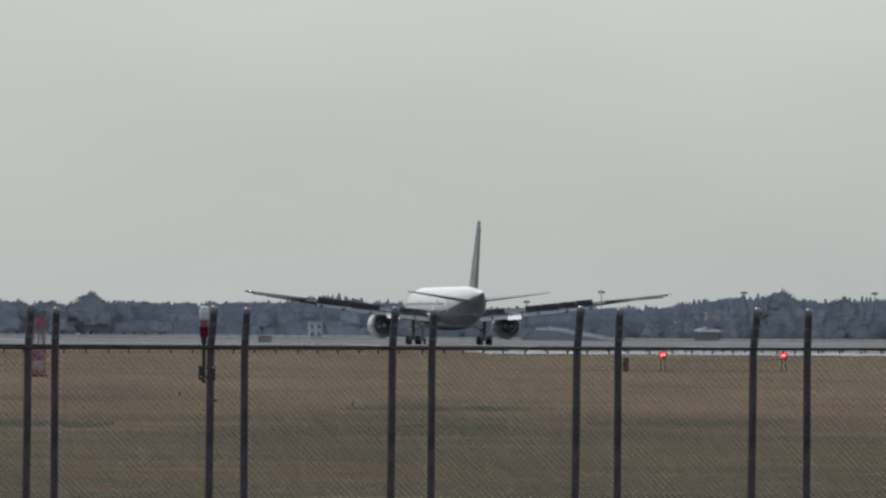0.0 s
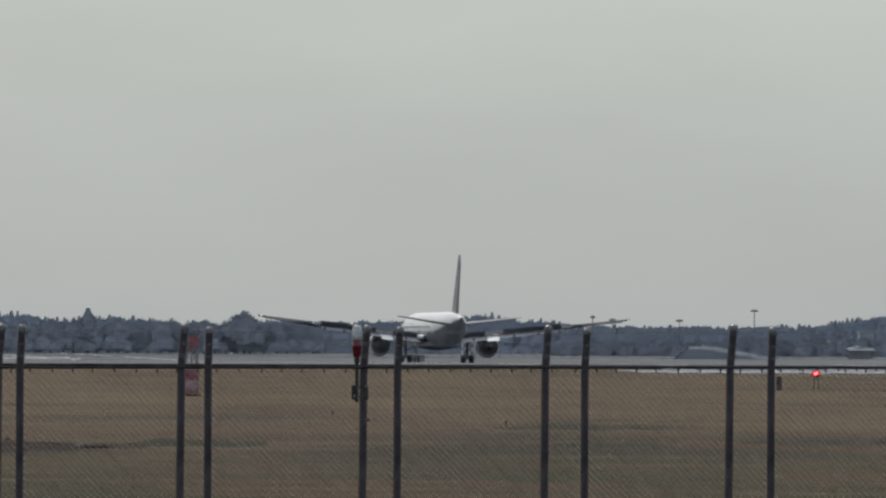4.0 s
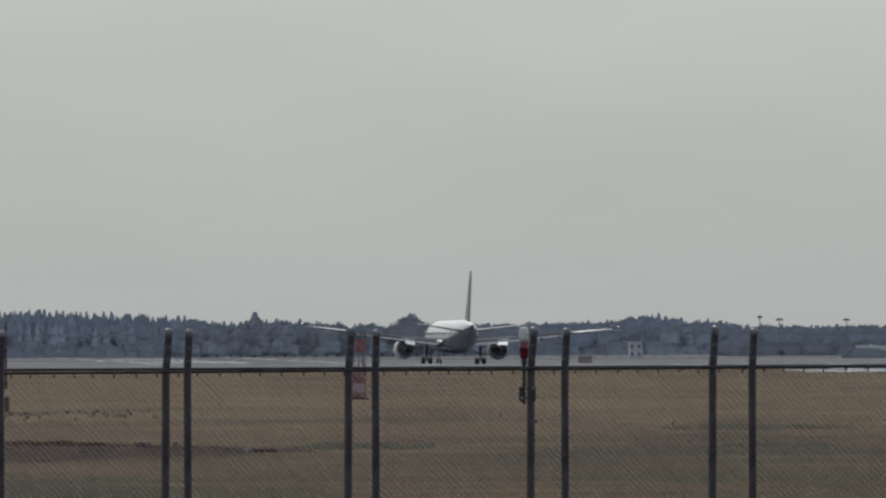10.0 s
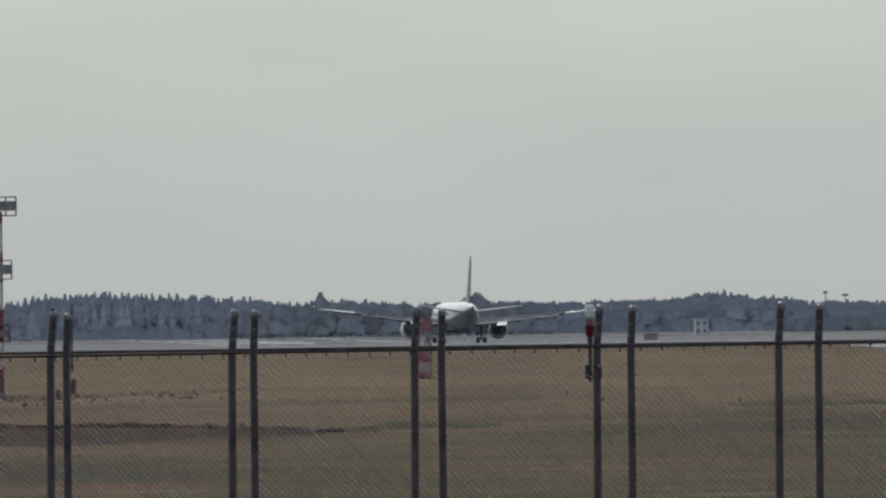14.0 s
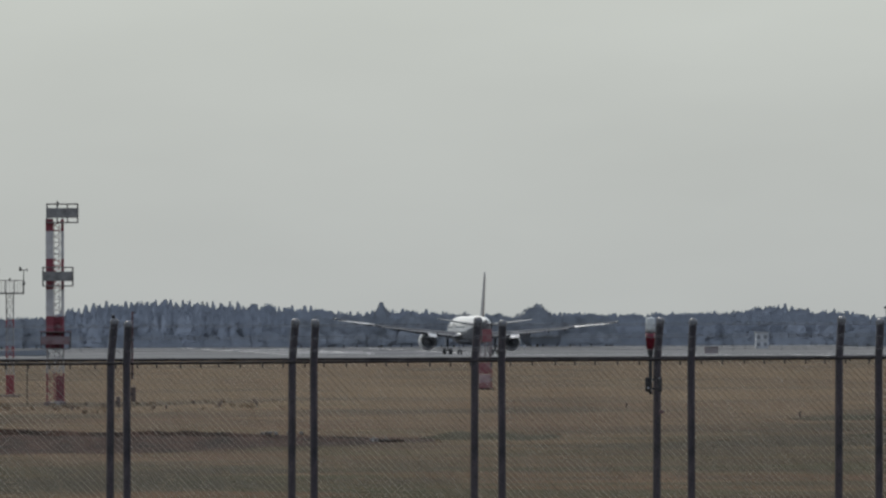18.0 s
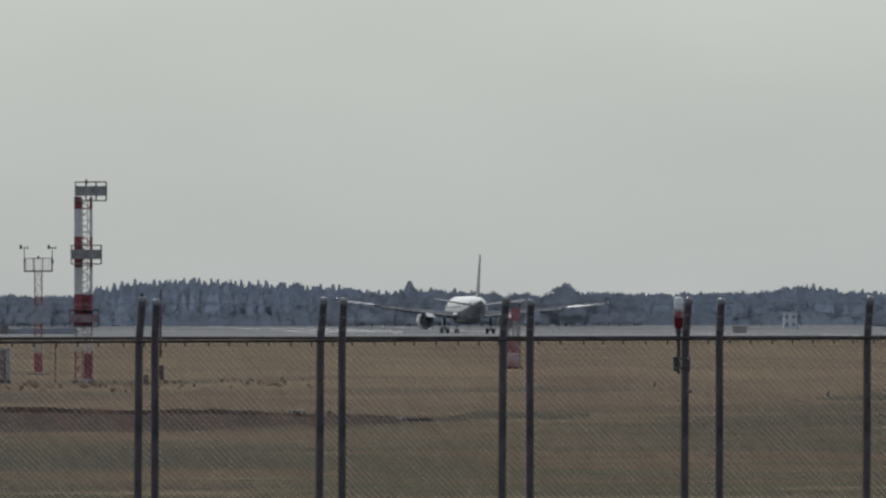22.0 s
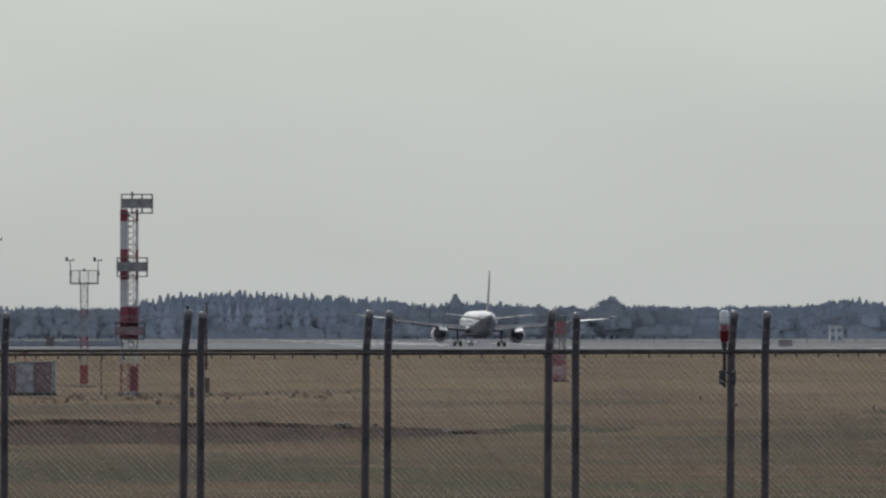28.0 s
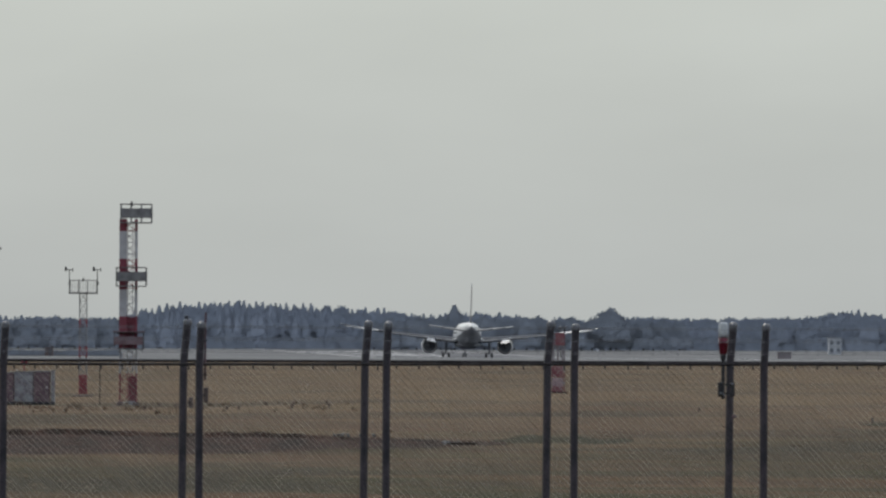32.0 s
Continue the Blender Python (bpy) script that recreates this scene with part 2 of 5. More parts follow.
M_FARFIELD = material("hazed_far_field", (0.12, 0.124, 0.13), (0.18, 0.183, 0.188), 0.015, rough=0.9, fine=0.25)


def turf(name):
    """Mown winter turf: straw, reddish brown, olive and dark patches at several sizes."""
    m = material(name, (0.054, 0.035, 0.0225), (0.132, 0.094, 0.06), 1.0, rough=0.95, detail=9, fine=0.3, bump=0.5, stretch=(0.13, 0.03, 1), spread=(0.38, 0.62))
    nt, ln = m.node_tree.nodes, m.node_tree.links
    bsdf, geo = nt["Principled BSDF"], nt.new("ShaderNodeNewGeometry")
    colour = bsdf.inputs["Base Color"].links[0].from_socket

    def patches(sx, sy, lo, hi, to_lo, to_hi, detail=5, shift=0.0, weight=None):
        mp, n, r = nt.new("ShaderNodeMapping"), nt.new("ShaderNodeTexNoise"), nt.new("ShaderNodeMapRange")
        mp.inputs["Scale"].default_value, mp.inputs["Location"].default_value = (sx, sy, 1), (shift, shift * 0.7, shift)
        n.inputs["Scale"].default_value, n.inputs["Detail"].default_value, n.inputs["Roughness"].default_value = 1.0, detail, 0.68
        r.inputs["From Min"].default_value, r.inputs["From Max"].default_value = lo, hi
        r.inputs["To Min"].default_value, r.inputs["To Max"].default_value = to_lo, to_hi
        ln.new(geo.outputs["Position"], mp.inputs["Vector"])
        ln.new(mp.outputs["Vector"], n.inputs["Vector"])
        out = n.outputs["Fac"]
        if weight is not None:
            add = nt.new("ShaderNodeMath")
            ln.new(out, add.inputs[0])
            ln.new(weight, add.inputs[1])
            out = add.outputs[0]
        ln.new(out, r.inputs["Value"])
        return r.outputs["Result"]

    def blend(colour, fac, other):
        mix = nt.new("ShaderNodeMix")
        mix.data_type = "RGBA"
        mix.inputs["B"].default_value = (*other, 1)
        ln.new(fac, mix.inputs["Factor"])
        ln.new(colour, mix.inputs["A"])
        return mix.outputs["Result"]

    # greener and darker on the near part of the field
    sep, near = nt.new("ShaderNodeSeparateXYZ"), nt.new("ShaderNodeMapRange")
    near.inputs["From Min"].default_value, near.inputs["From Max"].default_value = 200, 330
    near.inputs["To Min"].default_value, near.inputs["To Max"].default_value = 0.17, -0.06
    ln.new(geo.outputs["Position"], sep.inputs[0])
    ln.new(sep.outputs["Y"], near.inputs["Value"])
    dry = nt.new("ShaderNodeMapRange")
    dry.inputs["From Min"].default_value, dry.inputs["From Max"].default_value = 250, 480
    dry.inputs["To Min"].default_value, dry.inputs["To Max"].default_value = -0.04, 0.08
    ln.new(sep.outputs["Y"], dry.inputs["Value"])
    colour = blend(colour, patches(0.06, 0.06, 0.49, 0.57, 0.0, 0.85, 6, 23.0), (0.084, 0.047, 0.03))
    colour = blend(colour, patches(0.06, 0.024, 0.47, 0.6, 0.0, 0.9, 6, 3.0, near.outputs["Result"]), (0.03, 0.0315, 0.012))
    colour = blend(colour, patches(0.05, 0.16, 0.51, 0.575, 0.0, 0.85, 6, 11.0, dry.outputs["Result"]), (0.18, 0.132, 0.08))
    colour = blend(colour, patches(0.05, 0.2, 0.52, 0.57, 0.0, 0.85, 6, 71.0), (0.036, 0.023, 0.015))
    colour = blend(colour, patches(0.07, 0.27, 0.53, 0.58, 0.0, 0.75, 6, 91.0), (0.108, 0.058, 0.033))
    colour = blend(colour, patches(0.04, 0.022, 0.52, 0.59, 0.0, 0.8, 6, 37.0), (0.027, 0.023, 0.015))
    colour = blend(colour, patches(1.9, 0.5, 0.53, 0.66, 0.0, 0.75, 4, 51.0), (0.024, 0.02, 0.012))
    colour = blend(colour, patches(2.6, 0.6, 0.55, 0.68, 0.0, 0.75, 4, 63.0), (0.195, 0.15, 0.097))
    ln.new(colour, bsdf.inputs["Base Color"])
    return m


M_TURF = turf("winter_turf")


# ---- mesh helpers ----
def finish(name, bm, mat, smooth=False):
    me = bpy.data.meshes.new(name)
    bmesh.ops.recalc_face_normals(bm, faces=bm.faces)
    bm.to_mesh(me)
    bm.free()
    me.materials.append(mat)
    if smooth:
        me.polygons.foreach_set("use_smooth", [True] * len(me.polygons))
    return me


def part(name, bm, mat, parent, label="", smooth=False, m=None):
    """One mesh object under a thing or under a part."""
    ob = new(name, finish(name, bm, mat, smooth))
    ob.parent = parent
    if m is not None:
        ob.matrix_basis = m
    return tagged(ob, label)


def again(ob, parent, m):
    """One more piece on the same mesh."""
    o = new(ob.name.split(".")[0], ob.data)
    o.parent = parent
    o.matrix_basis = m
    return o


def thing(name, m, label, category, group="", kind=""):
    ob = new(name)
    ob.matrix_basis = m
    return tagged(ob, label, category, group, kind)


def box(bm, cx, cy, cz, sx, sy, sz, bevel=0.0):
    r = bmesh.ops.create_cube(bm, size=1, matrix=Matrix.Translation((cx, cy, cz)) @ Matrix.Diagonal((sx, sy, sz, 1)))
    if bevel:
        edges = {e for v in r["verts"] for e in v.link_edges}
        bmesh.ops.bevel(bm, geom=list(edges), offset=bevel, segments=1, affect="EDGES", profile=0.5)
    return bm


def tube(bm, a, b, r0, r1=None, seg=8, caps=True):
    a, b = Vector(a), Vector(b)
    d = b - a
    m = Matrix.Translation((a + b) / 2) @ d.to_track_quat("Z", "Y").to_matrix().to_4x4()
    bmesh.ops.create_cone(bm, cap_ends=caps, segments=seg, radius1=r0, radius2=r0 if r1 is None else r1, depth=d.length, matrix=m)
    return bm


def loft(bm, rings, cap=True, closed=True):
    vs = [[bm.verts.new(p) for p in ring] for ring in rings]
    n = len(vs[0])
    for a, b in zip(vs, vs[1:]):
        for i in range(n if closed else n - 1):
            bm.faces.new((a[i], a[(i + 1) % n], b[(i + 1) % n], b[i]))
    if cap:
        bm.faces.new(vs[0])
        bm.faces.new(vs[-1][::-1])
    return bm


def lathe(bm, profile, cx=0, cz=0, seg=24, cap=False, zscale=1.0):
    """Turn a profile of (y, radius) round an axis along y."""
    rings = []
    for y, r in profile:
        rings.append([(cx + r * math.cos(2 * math.pi * i / seg), y, cz + zscale * r * math.sin(2 * math.pi * i / seg)) for i in range(seg)])
    return loft(bm, rings, cap)


def bm_new():
    return bmesh.new()


def bearing(u, y):
    """Sideways place of a point at the distance y that lies u/16000 of its distance to the right."""
    return u / 16000 * y


# ---- ground: one sheet, gently waved, that reaches the horizon ----
PROFILE_Y = (-400, 900, 1130, 1350, 2320, 2800, 3200, 4900)
PROFILE_Z = (0.0, 0.0, 0.42, 0.89, -0.18, 1.55, 2.3, 2.6)


def ground_z(x, y):
    z = np.interp(y, PROFILE_Y, PROFILE_Z)
    if 140 < y < 1000:
        fade = min(1, (y - 140) / 60, (1000 - y) / 150)
        # a shallow dip round the masts and cabinets
        dip = float(np.interp(y, (380, 440, 590, 650), (0, 0.21, 0.23, 0))) * min(1, max(0, (-5 - x) / 5))
        z += -dip + fade * 0.07 * noise.noise((x * 0.02, y * 0.03, 1.3)) + fade * 0.03 * noise.noise((x * 0.09, y * 0.14, 4.7))
    return z


def build_ground():
    xs = sorted({*np.linspace(-3000, -100, 12), *np.linspace(-100, 160, 66), *np.linspace(160, 3000, 12)})
    ys = sorted({*np.linspace(-400, 140, 8), *np.linspace(140, 420, 170), *np.linspace(420, 1000, 180), *np.linspace(1000, 3200, 90), *np.linspace(3200, 4900, 8)})
    verts = [(x, y, float(ground_z(x, y))) for y in ys for x in xs]
    n = len(xs)
    faces = [(j * n + i, j * n + i + 1, (j + 1) * n + i + 1, (j + 1) * n + i) for j in range(len(ys) - 1) for i in range(n - 1)]
    me = bpy.data.meshes.new("ground")
    me.from_pydata(verts, [], faces)
    me.materials.append(M_TURF)
    me.polygons.foreach_set("use_smooth", [True] * len(me.polygons))
    return tagged(new("ground", me), "brown winter turf of the airfield with green patches", "ground", kind="structure")


build_ground()

# the runway's centre line: x = RX + RK * y
RX, RK = 196.4, -0.08312
HEADING = math.degrees(math.atan(-RK))


def strip(name, y0, y1, half0, half1, mat, lift, label, category, steps=60):
    """A paved strip along the runway's line, from offset half0 to half1, laid on the ground."""
    bm = bm_new()
    rings = []
    for i in range(steps + 1):
        y = y0 + (y1 - y0) * i / steps
        c, z = RX + RK * y, float(ground_z(0, y)) + lift
        rings.append([(c + half0, y, z), (c + half1, y, z), (c + half1 + 0.1, y, z - lift - 0.3), (c + half0 - 0.1, y, z - lift - 0.3)])
    loft(bm, rings)
    ob = new(name, finish(name, bm, mat))
    return tagged(ob, label, category, kind="structure")


strip("runway", 1040, 2900, -23, 30, M_ASPHALT, 0.06, "long grey asphalt runway", "runway")
for h in (-22.2, 27.6):
    strip("runway_edge_line", 1050, 2800, h, h + 0.9, M_LINE, 0.066, "white painted line along the runway's edge", "marking")
for k in range(34):
    y = 1000 + 50 * k
    strip("runway_centre_line", y, y + 30, -0.45, 0.45, M_LINE, 0.066, "white painted dash on the runway", "marking", 2)


def build_apron(name, y0, y1, x0, x1, lift, label, mat=None, category="field"):
    bm = bm_new()
    rings = []
    for i in range(9):
        y = y0 + (y1 - y0) * i / 8
        z = float(ground_z(0, y)) + lift
        rings.append([(x0, y, z), (x1, y, z), (x1, y, z - lift - 0.3), (x0, y, z - lift - 0.3)])
    loft(bm, rings)
    return tagged(new(name, finish(name, bm, mat or M_FARFIELD)), label, category, kind="structure")


# sheets over the far turf that give it the grey of haze
strip("hazed_turf_strip", 1250, 2343, -420, -23.3, M_FARFIELD, 0.05, "far turf beside the runway, greyed for haze", "field")
strip("hazed_turf_strip", 1250, 2343, 30.3, 420, M_FARFIELD, 0.05, "far turf beside the runway, greyed for haze", "field")
build_apron("far_field", 2345, 2960, -420, 520, 0.05, "far field beyond the runway, greyed for haze")
# added slabs whose white patches paint the mirage's glints of sky
M_SLAB = material("mirage_glint_slabs", (0.17, 0.173, 0.18), (0.7, 0.7, 0.69), 0.09, rough=0.9, fine=0.3, stretch=(0.6, 0.8, 1), spread=(0.47, 0.58))
build_apron("glint_slab", 2480, 2560, bearing(-225, 2500), bearing(-10, 2500), 0.07, "pale slab standing for mirage glints far across the field", M_SLAB, "taxiway")
build_apron("glint_slab", 2400, 2440, bearing(-130, 2420), bearing(10, 2420), 0.07, "pale slab standing for mirage glints far across the field", M_SLAB, "taxiway")
build_apron("glint_slab", 2620, 2660, bearing(-250, 2640), bearing(-80, 2640), 0.07, "pale slab standing for mirage glints far across the field", M_SLAB, "taxiway")
M_TAXI = material("mottled_pale_concrete", (0.13, 0.133, 0.14), (0.52, 0.52, 0.52), 1.6, rough=0.9, fine=0.3, stretch=(1, 0.05, 1), spread=(0.42, 0.6))
build_apron("crossing_taxiway", 1060, 1142, bearing(960, 1130), bearing(2600, 1130), 0.075, "mottled pale concrete taxiway that meets the runway", M_TAXI, "taxiway")


# ---- bare soil bank in the turf ----
def build_bank():
    bm = bm_new()
    rings = []
    for i in range(240):
        f = i / 239
        x = -26 + 28 * f
        y = 281 - 8 * max(0, f - 0.55) + 1.2 * noise.noise((x * 0.12, 0, 0)) + 0.5 * noise.noise((x * 0.9, 5, 0))
        k = min(1, (1 - f) * 3)
        h = 0.32 * k * (0.9 + 0.3 * noise.noise((x * 0.3, 3, 0)) + 0.15 * noise.noise((x * 1.7, 6, 0))) + 0.03
        w = 34 * k * (0.85 + 0.4 * noise.noise((x * 0.2, 9, 0))) + 2
        ring = []
        for yy, zz in ((y - w - 5, -0.1), (y - w, 0.03), (y - w * 0.7, h * 0.16 + 0.03 * noise.noise((x * 1.2, 1, 5))), (y - w * 0.4, h * 0.3 + 0.05 * noise.noise((x * 0.8, 2, 5))), (y - 4.5, h * 0.4), (y - 0.9, h * 0.55 + 0.04 * noise.noise((x * 2.1, 4, 5))), (y - 0.5, h), (y + 1.2, h * 0.97)):
            ring.append((x, yy, zz + float(ground_z(x, yy))))
        ring.append((x, y + 16, float(ground_z(x, y + 16)) - 0.12))
        rings.append(ring)
    loft(bm, rings, cap=False, closed=False)
    ob = new("soil_bank", finish("soil_bank", bm, M_SOIL, False))
    return tagged(ob, "low dark bank of bare soil across the turf", "bank", kind="structure")


build_bank()
M_RANK = material("dark_weeds", (0.014, 0.0145, 0.008), (0.04, 0.037, 0.02), 0.8, rough=0.95, fine=0.4, bump=0.5)


def weedy_rise(u0, u1, y0, high, deep):
    """A low uneven swell in the turf, grown over with rank weeds."""
    bm = bm_new()
    rings = []
    x0, x1 = bearing(u0, y0), bearing(u1, y0)
    for i in range(70):
        f = i / 69
        x = x0 + (x1 - x0) * f
        k = math.sin(math.pi * f) ** 0.5
        y = y0 + 2 * noise.noise((x * 0.5, 2, 0))
        w = deep * k * (0.8 + 0.5 * noise.noise((x * 0.7, 4, y0)))
        h = high * k * (0.7 + noise.noise((x * 0.9, 7, y0)))
        rings.append([(x, yy, zz + float(ground_z(x, yy))) for yy, zz in ((y - w - 1, -0.05), (y - w * 0.8, 0.02 + 0.3 * h), (y, 0.02 + h), (y + 6, -0.05))])
    loft(bm, rings, cap=False, closed=False)
    return tagged(new("weedy_bank", finish("weedy_bank", bm, M_RANK, True)), "low dark weedy rise in the turf", "bank", kind="structure")


weedy_rise(88, 340, 286, 0.18, 11)
weedy_rise(740, 1085, 348, 0.16, 16)
weedy_rise(850, 1040, 287, 0.1, 9)
weedy_rise(1180, 1520, 300, 0.1, 12)
rng = random.Random(31)
M_STONE = material("pale_field_stone", (0.16, 0.15, 0.14), (0.28, 0.265, 0.25), 4.0, rough=0.8, fine=0.2)
for k in range(16):
    u = rng.uniform(-190, -120) if k < 9 else rng.uniform(2, 30)
    y = rng.uniform(276, 281) if k < 9 else rng.uniform(269, 272)
    st = thing("stone", pose(bearing(u, y), y, 0.24 if k < 9 else 0.09, rng.uniform(0, 40), rng.uniform(0, 40), rng.uniform(0, 180)), "small pale stone on the soil bank", "stone", "stones on the bank")
    bm = bm_new()
    bmesh.ops.create_icosphere(bm, subdivisions=2, radius=0.07)
    for v in bm.verts:
        v.co *= 1 + 0.5 * noise.noise(v.co * 14 + Vector((k, 0, 0)))
        v.co.z *= 0.6
    part("body", bm, M_STONE, st)
lg = thing("log", pose(bearing(38, 270.5), 270.5, 0.07, 0, 0, 4), "short weathered log lying at the end of the bank", "log")
bm = bm_new()
tube(bm, (-0.4, 0, 0), (0.4, 0, -0.01), 0.045, 0.03, seg=9)
part("trunk", bm, M_BARK, lg)
bm = bm_new()
tube(bm, (0.15, 0, 0.01), (0.24, -0.1, 0.07), 0.015, 0.01, seg=6)
part("branch_stub", bm, M_BARK, lg)


# ---- grass tufts ----
def build_tufts(name, mat, count, y0, y1, seed, tall, label):
    rng = random.Random(seed)
    verts, faces = [], []
    for _ in range(count):
        y = y0 + (y1 - y0) * rng.random() ** 1.6
        x = bearing(rng.uniform(-950, 1850), y)
        g = noise.noise((x * 0.05, y * 0.03, seed))
        if g < -0.12 or (250 < y < 286 and x < 2.5):
            continue
        z = float(ground_z(x, y)) - 0.02
        for b in range(2):
            a = rng.uniform(0, math.pi)
            w, h = rng.uniform(0.01, 0.035), tall * rng.uniform(0.4, 1.0) * (0.7 + g)
            dx, dy = math.cos(a) * w, math.sin(a) * w
            lx, ly = rng.uniform(-0.08, 0.08), rng.uniform(-0.05, 0.05)
            n = len(verts)
            verts += [(x - dx, y - dy, z), (x + dx, y + dy, z), (x + lx + dx * 0.5, y + ly, z + h)]
            faces.append((n, n + 1, n + 2))
    me = bpy.data.meshes.new(name)
    me.from_pydata(verts, [], faces)
    me.materials.append(mat)
    return tagged(new(name, me), label, "grass", kind="stuff")


build_tufts("short_grass", M_TURF, 60000, 150, 640, 11, 0.03, "short brown winter grass on the airfield")


def build_weeds(name, mat, count, u0, u1, y0, y1, seed, tall, label):
    """Clumps of dry stalks that stand above the turf."""
    rng = random.Random(seed)
    verts, faces = [], []
    for _ in range(count):
        y = rng.uniform(y0, y1)
        x = bearing(rng.uniform(u0, u1), y)
        if noise.noise((x * 0.5, y * 0.05, seed)) < 0.0:
            continue
        z = float(ground_z(x, y)) - 0.03
        h = tall * rng.uniform(0.4, 1.0)
        for _ in range(rng.randint(4, 9)):
            px, py = x + rng.gauss(0, 0.08), y + rng.gauss(0, 0.2)
            w, q = rng.uniform(0.008, 0.02), h * rng.uniform(0.5, 1.0)
            lx, ly = rng.gauss(0, 0.06), rng.gauss(0, 0.06)
            n = len(verts)
            verts += [(px - w, py, z), (px + w, py + 0.01, z), (px + lx, py + ly, z + q)]
            faces.append((n, n + 1, n + 2))
    me = bpy.data.meshes.new(name)
    me.from_pydata(verts, [], faces)
    me.materials.append(mat)
    return tagged(new(name, me), label, "weeds", kind="stuff")


M_DRY = material("dry_brown_stalks", (0.12, 0.08, 0.055), (0.2, 0.14, 0.09), 0.5, rough=0.95, fine=0.2, vary=0.25)
build_weeds("dry_weeds", M_DRY, 190, -800, -140, 400, 490, 41, 0.4, "dry brown weeds standing round the masts and cabinets")
build_weeds("dry_weeds", M_DRY, 500, -100, 1600, 260, 420, 43, 0.12, "low dry brown weeds scattered in the turf")


# ---- the two security fences ----
def post_mesh(lean, bend, top, mid, radius):
    """A round steel post: shaft up to the rail, then a short arm that bends to one side."""
    bm = bm_new()
    seg, rings = 10, []
    for z, dx in ((-0.3, -lean), (mid - 0.04, 0), (mid + 0.06, bend * 0.2), (top, bend)):
        rings.append([(dx + radius * math.cos(2 * math.pi * i / seg), radius * math.sin(2 * math.pi * i / seg), z) for i in range(seg)])
    return loft(bm, rings)


def cap_mesh(radius):
    bm = bm_new()
    rings = []
    for r, z in ((radius * 1.12, -0.035), (radius * 1.12, 0.0), (radius * 0.9, 0.02), (radius * 0.45, 0.032)):
        rings.append([(r * math.cos(2 * math.pi * i / 10), r * math.sin(2 * math.pi * i / 10), z) for i in range(10)])
    return loft(bm, rings)


def wire_mesh(width, height, pitch, wire, mat):
    """Chain link for one bay: interlocked zigzag wires. Of each coil one leg lies before, the other behind, made
    thinner as if shaded.
    """
    verts, faces = [], []
    half = pitch / 2
    cols, segs = int(width / half), int(height / half)
    for c in range(cols):
        for k in range(segs):
            on = (k + c) % 2
            xa, xb = c * half + half * on, c * half + half * (1 - on)
            za, zb = height - k * half, height - (k + 1) * half
            # equal legs in truth: wide stands for lit wire, thin for shaded
            w, y = (wire * 1.4, -0.003) if not on else (wire * 0.6, 0.003)
            n = len(verts)
            verts += [(xa - w, y, za), (xa + w, y, za), (xa, y - wire, za), (xb - w, y, zb), (xb + w, y, zb), (xb, y - wire, zb)]
            faces += [(n, n + 1, n + 4, n + 3), (n + 1, n + 2, n + 5, n + 4), (n + 2, n, n + 3, n + 5)]
    me = bpy.data.meshes.new("chain_link")
    me.from_pydata(verts, [], faces)
    me.materials.append(mat)
    return me


def barbed_mesh(width):
    bm = bm_new()
    tube(bm, (0, 0, 0), (width, 0, -0.006), 0.0021, seg=4)
    k = 0.05
    while k < width:
        tube(bm, (k - 0.012, 0, -0.018), (k + 0.012, 0.0, 0.018), 0.0016, seg=3)
        tube(bm, (k + 0.012, 0, -0.018), (k - 0.012, 0.0, 0.018), 0.0016, seg=3)
        k += 0.13
    return bm


